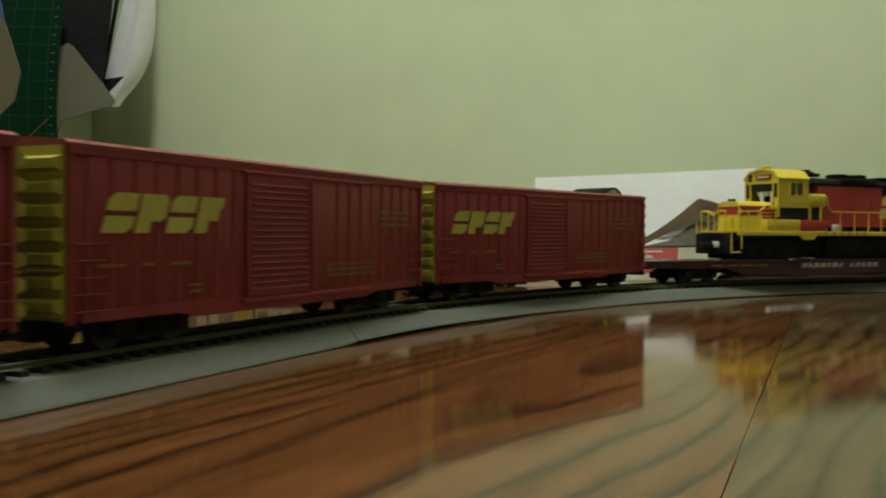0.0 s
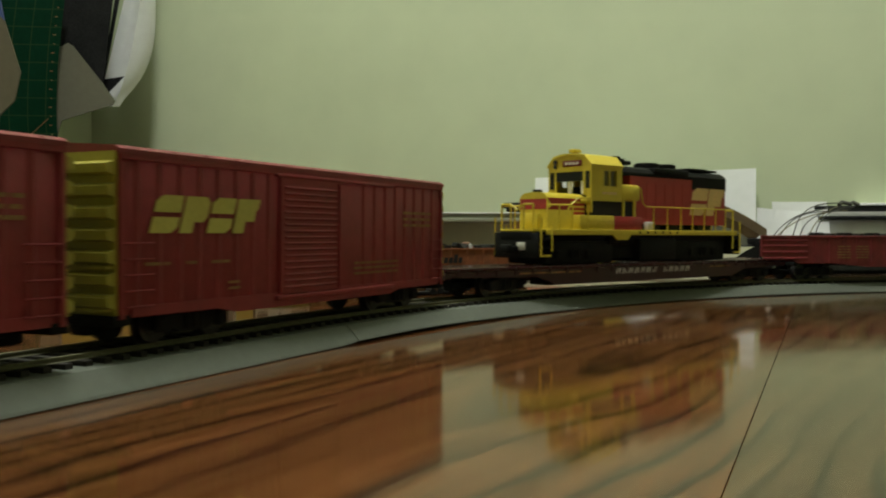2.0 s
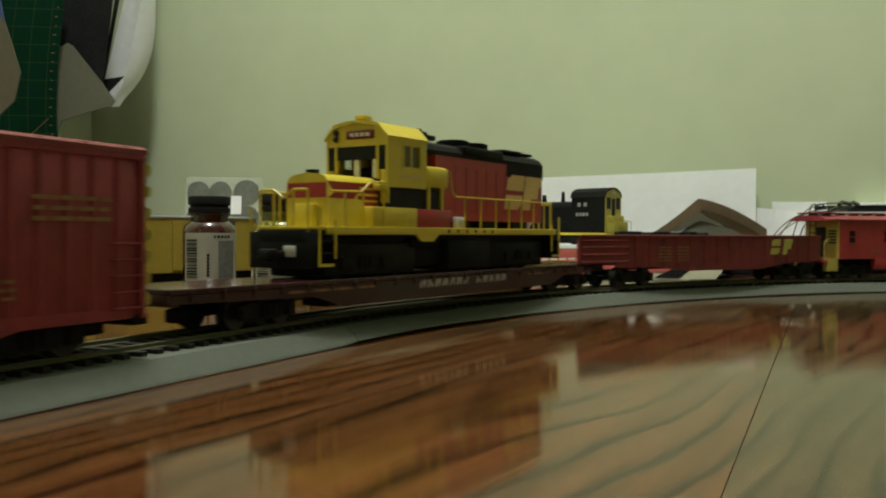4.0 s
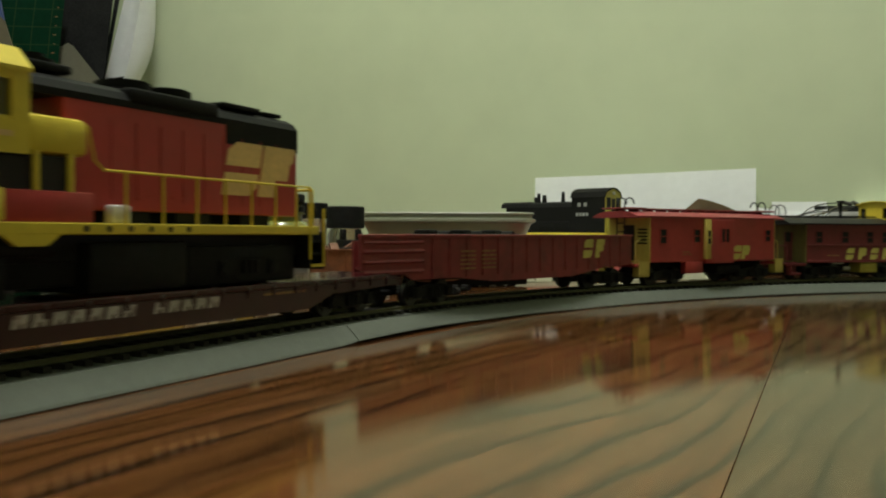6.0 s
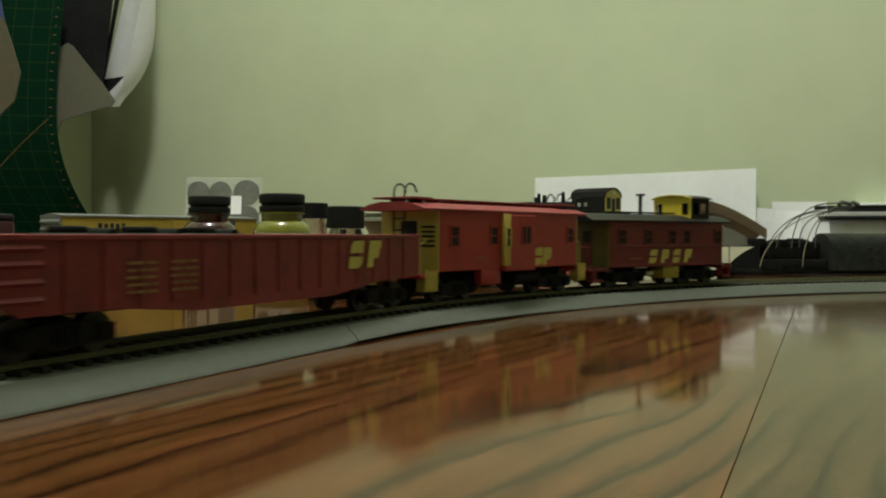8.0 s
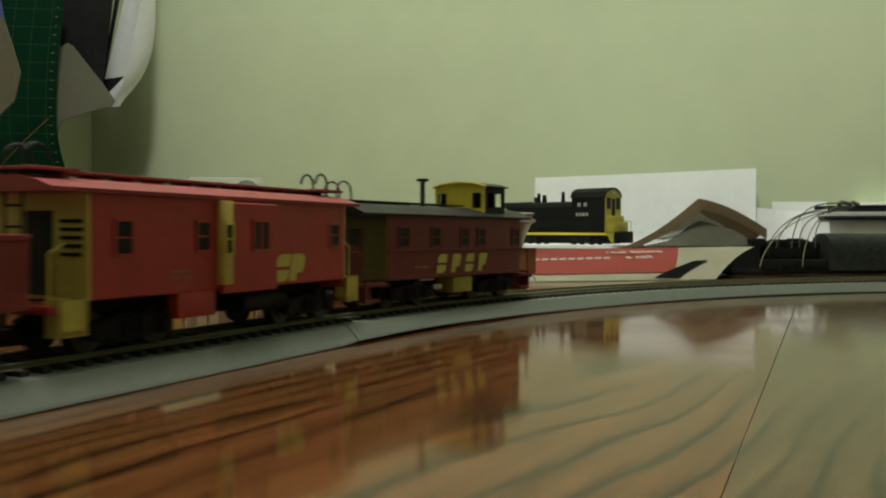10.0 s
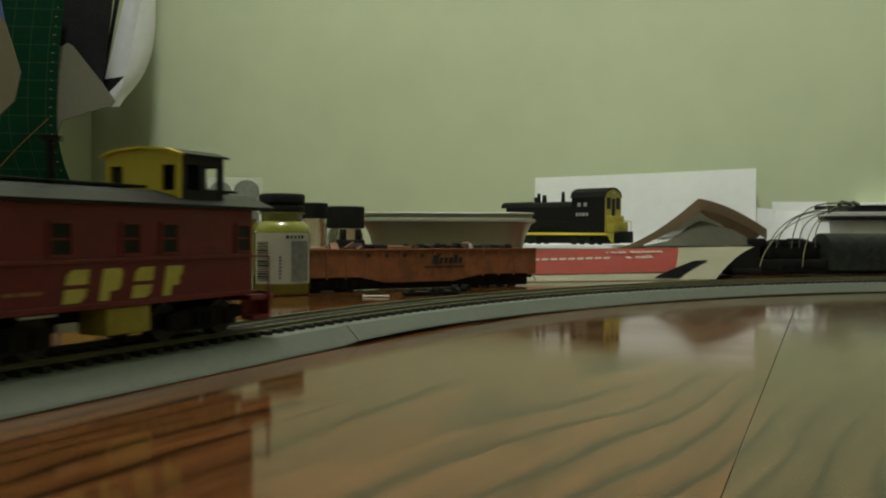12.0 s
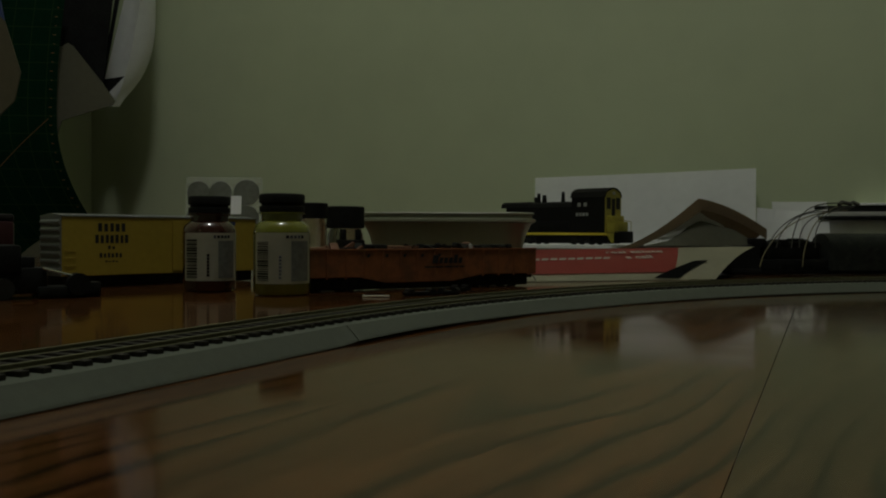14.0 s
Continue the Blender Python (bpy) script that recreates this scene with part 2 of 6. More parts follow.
def part(name, bm, material, parent, label="", at=None, smooth=True):
    finish(bm, smooth)
    me = bpy.data.meshes.new(name)
    bm.to_mesh(me)
    bm.free()
    me.materials.append(material)
    ob = new(name, me)
    ob.parent = parent
    if at is not None:
        ob.matrix_basis = at
    if label:
        ob["label"] = label
    return ob


def thing(name, label, category, m=None, group="", kind=""):
    ob = new(name)
    ob.empty_display_size = 0.02
    if m is not None:
        ob.matrix_basis = m
    return tagged(ob, label, category, group, kind)


def solid(name, bm, material, label, category, m=None, group="", kind="", smooth=True):
    ob = part(name, bm, material, None, "", m, smooth)
    return tagged(ob, label, category, group, kind)


def mp(x, y, z=0.0, rz=0.0, rx=0.0, ry=0.0):
    """A pose from millimetres and degrees."""
    return pose(x * MM, y * MM, z * MM, rx, ry, rz)


# ---- the room ----
def slab(name, b0, b1, a0, a1, z0, z1, material, label, category="wall"):
    bm = box(bm_new(), b0 * 1000, b1 * 1000, a0 * 1000, a1 * 1000, z0 * 1000, z1 * 1000)
    return solid(name, bm, material, label, category, pose(0, 0, 0, 0, 0, ROOM_TURN), kind="structure", smooth=False)


B0, B1, A0, FLOOR, TOP = -1.13, 2.1, -2.1, -0.76, 1.64
slab("wall_north", B0 - 0.1, B1 + 0.1, WALL_A, WALL_A + 0.1, FLOOR, TOP, WALL, "pale green painted wall behind the table")
slab("wall_south", B0 - 0.1, B1 + 0.1, A0 - 0.1, A0, FLOOR, TOP, WALL, "pale green painted wall behind the camera")
slab("wall_west", B0 - 0.1, B0, A0, WALL_A, FLOOR, TOP, WALL, "pale green painted side wall")
slab("wall_east", B1, B1 + 0.1, A0, WALL_A, FLOOR, TOP, WALL, "pale green painted side wall")
slab("floor", B0 - 0.1, B1 + 0.1, A0 - 0.1, WALL_A + 0.1, FLOOR - 0.1, FLOOR, CARPET, "brown carpeted floor under the table", "floor")
slab("ceiling", B0 - 0.1, B1 + 0.1, A0 - 0.1, WALL_A + 0.1, TOP, TOP + 0.1, CEILING, "plain white ceiling", "ceiling")

# ---- the table: two varnished leaves that meet in a seam ----
SEAM = -13.6
table = thing("table", "large varnished oak table with two leaves meeting in a seam", "table", pose(0, 0, 0, 0, 0, ROOM_TURN), kind="structure")
part("table_leaf", box(bm_new(), -1122, SEAM - 0.05, -1200, WALL_A * 1000 - 8, -26, 0, 0.15), WOOD_A, table, "glossy reddish oak leaf with wavy dark grain", smooth=False)
part("table_leaf", box(bm_new(), SEAM + 0.05, 1350, -1200, WALL_A * 1000 - 8, -26, 0, 0.15), WOOD_B, table, "glossy paler oak leaf with curly grain", smooth=False)
part("table_apron", box(bm_new(), -1080, 1250, -1100, 1000, -100, -26.4), WOOD_EDGE, table)
for bx, ax in ((-1050, -1100), (1250, -1100), (-1050, 1000), (1250, 1000)):
    part("table_leg", box(bm_new(), bx - 35, bx + 35, ax - 35, ax + 35, -760, -26.6, 4), WOOD_EDGE, table)

# ---- the railway: one oval; s runs along it in millimetres, turning right ----
RAIL_TOP = 8.97
S_BEND, RADIUS, HEAD = -80.3, 605.2, 1.1259
S_TAIL = -520.0
X0, Y0 = -15.9, 376.35


def _bend_start():
    """The place where the straight meets the bend, found back from s = 0."""
    h0 = HEAD + S_BEND / RADIUS
    cx, cy = X0 + RADIUS * math.sin(h0), Y0 - RADIUS * math.cos(h0)
    return cx - RADIUS * math.sin(HEAD), cy + RADIUS * math.cos(HEAD)


XB, YB = _bend_start()


def on_track(s, off=0.0):
    """Place and heading at s; off is counted away from the inside of the oval."""
    if s >= S_BEND:
        h = HEAD - (s - S_BEND) / RADIUS
        x = XB + RADIUS * (math.sin(HEAD) - math.sin(h))
        y = YB - RADIUS * (math.cos(HEAD) - math.cos(h))
    elif s >= S_TAIL:
        h, d = HEAD, s - S_BEND
        x, y = XB + d * math.cos(HEAD), YB + d * math.sin(HEAD)
    else:
        d = S_TAIL - S_BEND
        xt, yt = XB + d * math.cos(HEAD), YB + d * math.sin(HEAD)
        h = HEAD - (s - S_TAIL) / RADIUS
        x = xt + RADIUS * (math.sin(HEAD) - math.sin(h))
        y = yt - RADIUS * (math.cos(HEAD) - math.cos(h))
    return x - math.sin(h) * off, y + math.cos(h) * off, h


def sweep(bm, profile, s0, s1, step, lift=None):
    """Draw a closed (off, z) profile along the track; lift(s) raises its inner edge."""
    n = max(1, int(round((s1 - s0) / step)))
    rings = []
    for i in range(n + 1):
        s = s0 + (s1 - s0) * i / n
        up = lift(s) if lift else 0.0
        rings.append([bm.verts.new((*on_track(s, o)[:2], z + (up if o < -20 else 0.0))) for o, z in profile])
    k = len(profile)
    for a, b in zip(rings, rings[1:]):
        for j in range(k):
            bm.faces.new((a[j], b[j], b[(j + 1) % k], a[(j + 1) % k]))
    bm.faces.new(rings[0])
    bm.faces.new(rings[-1][::-1])
    return bm


def loose_edge(s):
    """The foam strip beyond the joint has come loose from the table along its inner edge."""
    if s < -70:
        return 0.0
    return 0.12 + 0.9 * max(0.0, 1 - abs(s + 20) / 130) + 0.3 * math.exp(-((s - 300) / 130) ** 2)


S_LO, S_HI = -2400.0, 1750.0
track = thing("model_track", "curved model railway track, tarnished brass rails on dark ties", "train track", kind="structure")
for off in (-8.25, 8.25):
    z = RAIL_TOP
    prof = [(off - 1.0, z - 1.4), (off + 1.0, z - 1.4), (off + 0.45, z - 1.15), (off + 0.4, z - 0.8), (off + 0.55, z - 0.6), (off + 0.55, z - 0.08),
            (off + 0.4, z), (off - 0.4, z), (off - 0.55, z - 0.08), (off - 0.55, z - 0.6), (off - 0.4, z - 0.8), (off - 0.45, z - 1.15)]
    part("rail", sweep(bm_new(), prof, S_LO, S_HI, 12.0), RAIL, track, smooth=False)
BED_TOP = RAIL_TOP - 2.75
JOINTS = [-2400, -1900, -1420, -960, -500, -67.5, 520, 1000, 1300, 1750]
for i, (s0, s1) in enumerate(zip(JOINTS, JOINTS[1:])):
    prof = [(-22.7, 0.3), (-22.3, 1.0), (-17.5, BED_TOP), (17.5, BED_TOP), (22.2, 1.6), (22.6, 0.9), (22.0, 0.3), (-20.1, 0.25), (-22.2, 0.25)]
    part("roadbed", sweep(bm_new(), prof, s0 + 0.3, s1 - 0.3, 10.0, loose_edge), ROADBED, track, "grey foam roadbed with sloped shoulders", smooth=False)

# ---- rolling stock; x runs back along the train, -y faces the inside of the oval, z = 0 on the rail ----
moving = []      # (thing, s at the start, half the distance between trucks, [(truck, x)], [(wheelset, x in truck)])


def wheelset_mesh():
    bm = bm_new()
    cyl(bm, (0, -9.5, 0), (0, 9.5, 0), 0.9, 8)
    for s in (-1, 1):
        cyl(bm, (0, s * 7.3, 0), (0, s * 9.6, 0), 5.2, 20)
        cyl(bm, (0, s * 6.7, 0), (0, s * 7.4, 0), 5.9, 20)
        cyl(bm, (0, s * 9.6, 0), (0, s * 10.0, 0), 3.4, 16)
        for k in range(6):
            a = math.pi * k / 3
            cyl(bm, (2.4 * math.cos(a), s * 9.5, 2.4 * math.sin(a)), (2.4 * math.cos(a), s * 10.05, 2.4 * math.sin(a)), 0.45, 6)
    return bm


def sideframe_mesh(side, heavy):
    bm = bm_new()
    y0, y1 = side * 10.6, side * 13.0
    lo = 2.6 if not heavy else 2.0
    prism(bm, [(-14.5, 3.8), (-13.5, 7.6), (-6, 8.6), (6, 8.6), (13.5, 7.6), (14.5, 3.8), (9, 4.2), (5.2, lo), (-5.2, lo), (-9, 4.2)], "y", y0, y1)
    for x in (-11.6, 11.6):
        cyl(bm, (x, side * 12.6, 5.2), (x, side * 14.0, 5.2), 2.1, 12)
        box(bm, x - 2.6, x + 2.6, side * 12.6, side * 13.5, 3.2, 7.6)
    for x in (-2.6, 0, 2.6):
        cyl(bm, (x, side * 13.3, 3.6), (x, side * 13.3, 7.6), 1.0, 8)
    if heavy:
        box(bm, -16, 16, side * 11.5, side * 12.6, 7.2, 8.4)
    return bm


def add_truck(car, x, heavy=False, couple=0):
    """One truck: bolster with two side frames, two wheelsets and, where couple is set, a talgo coupler."""
    bm = box(bm_new(), -3.5, 3.5, -11, 11, 5.6, 9.2, 0.4)
    box(bm, -11, 11, -1.6, 1.6, 6.6, 8.6)
    truck = part("truck", bm, BLACK, car, "black plastic four-wheel truck", mp(x, 0))
    for s in (-1, 1):
        part("sideframe", sideframe_mesh(s, heavy), BLACK, truck)
    sets = []
    for wx in (-11.6, 11.6):
        sets.append((part("wheelset", wheelset_mesh(), WHEEL, truck, "", mp(wx, 0, 5.2)), wx))
    if couple:
        bm = box(bm_new(), 0, couple * 24, -2.0, 2.0, 4.6, 6.4, 0.3)
        box(bm, couple * 23, couple * 29, -3.4, 2.6, 3.2, 7.4, 0.8)
        box(bm, couple * 26, couple * 30, -3.6, -1.8, 3.4, 7.2, 0.5)
        part("coupler", bm, BLACK, truck, "black knuckle coupler")
    return truck, sets


def add_bars(parent, y, x0, x1, z0, z1, rows, material, seed, lead=0.0):
    """Worn small markings: plain bars in rows on a side."""
    rnd = random.Random(seed)
    bm = bm_new()
    step = (z1 - z0) / rows
    for i in range(rows):
        x = x0 + lead * rnd.random()
        while x < x1 - 1.0:
            w = min(rnd.uniform(2.5, 8.0), x1 - x)
            box(bm, x, x + w, y - 0.06, y + 0.06, z1 - (i + 0.68) * step, z1 - (i + 0.26) * step)
            x += w + rnd.uniform(0.5, 1.1)
    return part("marking", bm, material, parent, "rows of small worn markings", smooth=False)


def slant_blocks(parent, y, x0, x1, z0, z1, cuts, lean, material, gap=0.1):
    """A railway mark as plain leaning blocks; cuts names each block's shape: o two stacked bars, b open foot, t open foot and cut arm."""
    h = z1 - z0
    w = (x1 - x0 - lean) / len(cuts)
    for i, cut in enumerate(cuts):
        a = x0 + i * w
        b = a + w * (1 - gap)
        m = (b - a) * 0.5

        def sl(x, t):
            return (x + lean * t, z0 + h * t)
        if cut == "o":
            part("marking", prism(bm_new(), [sl(a, 0), sl(b - m * 0.45, 0), sl(b, 0.16), sl(b, 0.42), sl(a, 0.42)], "y", y - 0.08, y + 0.08), material, parent, "yellow slanted block marking", smooth=False)
            out = [sl(a, 0.55), sl(b, 0.55), sl(b, 1), sl(a + m * 0.45, 1), sl(a, 0.84)]
        elif cut == "b":
            out = [sl(a, 0), sl(a + m, 0), sl(a + m, 0.3), sl(b - m * 0.3, 0.3), sl(b, 0.45), sl(b, 0.86), sl(b - m * 0.3, 1), sl(a, 1)]
        else:
            out = [sl(a, 0), sl(a + m, 0), sl(a + m, 0.34), sl(b - m * 0.2, 0.34), sl(b - m * 0.2, 0.66), sl(b, 0.72), sl(b, 1), sl(a, 1)]
        part("marking", prism(bm_new(), out, "y", y - 0.08, y + 0.08), material, parent, "yellow slanted block marking", smooth=False)


def end_ribs(bm, x, side, half, z0, z1, n, depth=1.0):
    """Horizontal corrugations across a car end."""
    step = (z1 - z0) / n
    for i in range(n):
        z = z0 + (i + 0.5) * step
        prism(bm, [(x, z - step * 0.36), (x + side * depth, z - step * 0.16), (x + side * depth, z + step * 0.10), (x, z + step * 0.36)], "y", -half, half)


def ladder(bm, x0, x1, y, zs, r=0.26, stand=0.55):
    s = -1 if y < 0 else 1
    for z in zs:
        tube(bm, [(x0, y, z), (x0, y + s * stand, z), (x1, y + s * stand, z), (x1, y, z)], r, 6)


def build_boxcar():
    car = thing("toy_boxcar", "red model boxcar with yellow ribbed ends on the track", "model train car", group="boxcars of the train")
    L, W, ZB, ZT = 176.0, 17.3, 8.2, 49.3
    bm = box(bm_new(), -L / 2, L / 2, -W + 0.6, W - 0.6, ZB, ZT, 0.4)
    # side sills hang lower between the trucks
    for s in (-1, 1):
        prism(bm, [(-L / 2 + 4, ZB + 0.2), (-52, ZB + 0.2), (-44, ZB - 1.4), (44, ZB - 1.4), (52, ZB + 0.2), (L / 2 - 4, ZB + 0.2), (L / 2 - 4, ZB + 3), (-L / 2 + 4, ZB + 3)], "y", s * (W - 1.2), s * (W - 0.1))
    part("body", bm, RED, car)
    # side sheets with vertical ribs either side of the door
    for s in (-1, 1):
        bm = bm_new()
        for i in range(8):
            for base in (-82, 26):
                x = base + i * 7.6
                if -26 < x < 22:
                    continue
                prism(bm, [(x - 1.1, s * (W - 0.62)), (x - 0.5, s * (W - 0.18)), (x + 0.5, s * (W - 0.18)), (x + 1.1, s * (W - 0.62))], "z", ZB + 1.5, ZT - 1.6)
        box(bm, -L / 2, L / 2, s * (W - 0.7), s * (W + 0.35), ZT - 1.5, ZT + 0.4, 0.25)
        for x in (-L / 2 + 0.8, L / 2 - 0.8):
            box(bm, x - 0.8, x + 0.8, s * (W - 0.7), s * (W + 0.1), ZB, ZT - 1.4)
        part("side_ribs", bm, RED, car, smooth=False)
        bm = box(bm_new(), -24, 10, s * (W - 0.5), s * (W + 0.5), ZB + 2.4, ZT - 2.0, 0.2)
        door = part("door", bm, RED, car, "corrugated sliding door", smooth=False)
        for i in range(17):
            z = ZB + 4.6 + i * 1.95
            part("door_rib", prism(bm_new(), [(s * (W + 0.4), z - 0.6), (s * (W + 1.05), z), (s * (W + 0.4), z + 0.6)], "x", -22, 7), RED, door, smooth=False)
        part("door_rod", tube(bm_new(), [(8.2, s * (W + 0.9), ZB + 3), (8.2, s * (W + 0.9), ZT - 3)], 0.35), RED, door)
        part("door_track", box(bm_new(), -26, 46, s * (W - 0.5), s * (W + 0.9), ZB + 0.6, ZB + 2.2, 0.2), RED, car)
        part("door_track", box(bm_new(), -26, 46, s * (W - 0.5), s * (W + 0.9), ZT - 2.2, ZT - 1.2, 0.2), RED, car)
        for a in (-L / 2 + 1.5, L / 2 - 11):
            for z in (11, 15, 19, 23, 27):
                bm = bm_new()
                ladder(bm, a, a + 9.5, s * W, (z,))
                part("ladder_rung", bm, RED, car)
    # roof, slightly peaked, with cross ribs
    bm = prism(bm_new(), [(-W - 0.5, ZT), (W + 0.5, ZT), (W + 0.5, ZT + 1.2), (W - 1.2, ZT + 2.1), (0, ZT + 3.2), (-W + 1.2, ZT + 2.1), (-W - 0.5, ZT + 1.2)], "x", -L / 2 - 0.4, L / 2 + 0.4)
    for i in range(14):
        x = -L / 2 + 6 + i * 12.6
        prism(bm, [(-W, ZT + 1.7), (0, ZT + 3.7), (W, ZT + 1.7), (W, ZT + 1), (-W, ZT + 1)], "x", x - 0.6, x + 0.6)
    # The roof is a darker red than the sides.
    part("roof", bm, RED_DIRTY, car, "darker red ribbed roof", smooth=False)
    for s in (-1, 1):
        x = s * L / 2
        bm = bm_new()
        box(bm, min(x, x + s * 0.7), max(x, x + s * 0.7), -W + 0.8, W - 0.8, ZB + 0.4, ZT + 0.6)
        end = part("car_end", bm, YELLOW_DULL, car, "olive yellow corrugated car end", smooth=False)
        for i in range(7):
            h = (ZT - ZB - 2.5) / 7
            bm = bm_new()
            prism(bm, [(x + s * 0.6, ZB + 2 + (i + 0.10) * h), (x + s * 3.0, ZB + 2 + (i + 0.22) * h), (x + s * 3.2, ZB + 2 + (i + 0.62) * h), (x + s * 0.6, ZB + 2 + (i + 0.78) * h)], "y", -W + 1.0, W - 1.0)
            part("end_rib", bm, YELLOW_DULL, end, smooth=False)
        bm = bm_new()
        for z in (10.5, 14, 17.5, 21):
            tube(bm, [(x + s * 0.6, -W + 2, z), (x + s * 2.6, -W + 2, z), (x + s * 2.6, -W + 11, z), (x + s * 0.6, -W + 11, z)], 0.35)
        tube(bm, [(x + s * 2.4, 6, 8), (x + s * 2.4, 6, 30)], 0.35)
        cyl(bm, (x + s * 1.2, 6, 30), (x + s * 3.0, 6, 30), 3.2, 16)
        part("grab_iron", bm, YELLOW_DULL, end)
        part("end_sill", box(bm_new(), min(x - s * 4, x + s * 1.4), max(x - s * 4, x + s * 1.4), -W + 0.4, W - 0.4, ZB - 1.8, ZB + 0.9, 0.3), BLACK_PAINT, car)
    part("underframe", box(bm_new(), -L / 2 + 6, L / 2 - 6, -5, 5, 5.5, ZB + 0.1, 0.4), BLACK, car)
    slant_blocks(car, -W - 0.05, -78.5, -32.5, 29.6, 39.6, "obot", 3.2, LETTER)
    for x0, x1 in ((-80, -71), (-65, -60), (-55, -47)):
        add_bars(car, -W - 0.05, x0, x1, 20.6, 22.6, 1, LETTER_DIM, int(x0))
    add_bars(car, -W - 0.05, -48, -43, 13.0, 16.4, 2, LETTER_DIM, 5)
    add_bars(car, -W - 0.05, 52, 77, 31.6, 38.8, 3, LETTER_DIM, 6, 3.0)
    add_bars(car, -W - 0.05, 18, 50, 14.5, 20, 3, LETTER_DIM, 7, 3.0)
    return car, 58.0


def build_flatcar():
    car = thing("toy_flatcar", "long maroon model flatcar carrying a diesel locomotive", "model train car")
    L, W, BACK = 294.0, 16.0, 4.5
    part("deck", box(bm_new(), -L / 2, L / 2 + BACK, -W, W, 12.2, 14.0, 0.35), MAROON_DECK, car, "glossy maroon flat deck", smooth=False)
    for s in (-1, 1):
        bm = prism(bm_new(), [(-L / 2, 12.1), (L / 2 + BACK, 12.1), (L / 2 + BACK, 9.8), (L / 2 - 46, 8.6), (L / 2 - 60, 4.6), (-L / 2 + 74, 4.6), (-L / 2 + 60, 8.6), (-L / 2, 9.8)], "y", s * (W - 1.6), s * (W - 0.2))
        sill = part("side_sill", bm, MAROON, car, smooth=False)
        for i in range(24):
            x = -L / 2 + 8 + i * 12.1
            part("stake_pocket", box(bm_new(), x - 0.7, x + 0.7, s * (W - 0.3), s * (W + 0.3), 10.2, 13.4), MAROON, sill, smooth=False)
    for i in range(2):
        part("hitch_plate", box(bm_new(), -40 + i * 95, -28 + i * 95, -5, 5, 13.9, 14.7, 0.3), MAROON, car)
    bm = bm_new()
    x = -27.0
    for i in range(13):
        if i != 7:
            w = 4.2
            prism(bm, [(x, 8.6), (x + w * 0.35, 8.6), (x + w * 0.5, 9.7), (x + w * 0.65, 9.7), (x + w * 0.7, 8.6), (x + w * 0.9, 8.6), (x + w + 0.5, 11.6), (x + 0.7, 11.6)], "y", -W + 0.05, -W + 0.17)
        x += 5.3
    part("marking", bm, LETTER_WORN, car, "row of worn white block markings", smooth=False)
    add_bars(car, -W + 0.1, -100, -55, 9.6, 11.6, 1, LETTER_DIM, 2)
    add_bars(car, -W + 0.1, 62, 84, 9.8, 11.6, 1, LETTER_DIM, 8)
    part("underframe", box(bm_new(), -70, 70, -6, 6, 3.6, 12.3, 0.4), BLACK, car)
    for s in (-1, 1):
        e = -L / 2 if s < 0 else L / 2 + BACK
        part("end_sill", box(bm_new(), min(e, e - s * 4), max(e, e - s * 4), -W + 0.5, W - 0.5, 9.0, 12.3, 0.3), MAROON, car)
    return car, 108.0


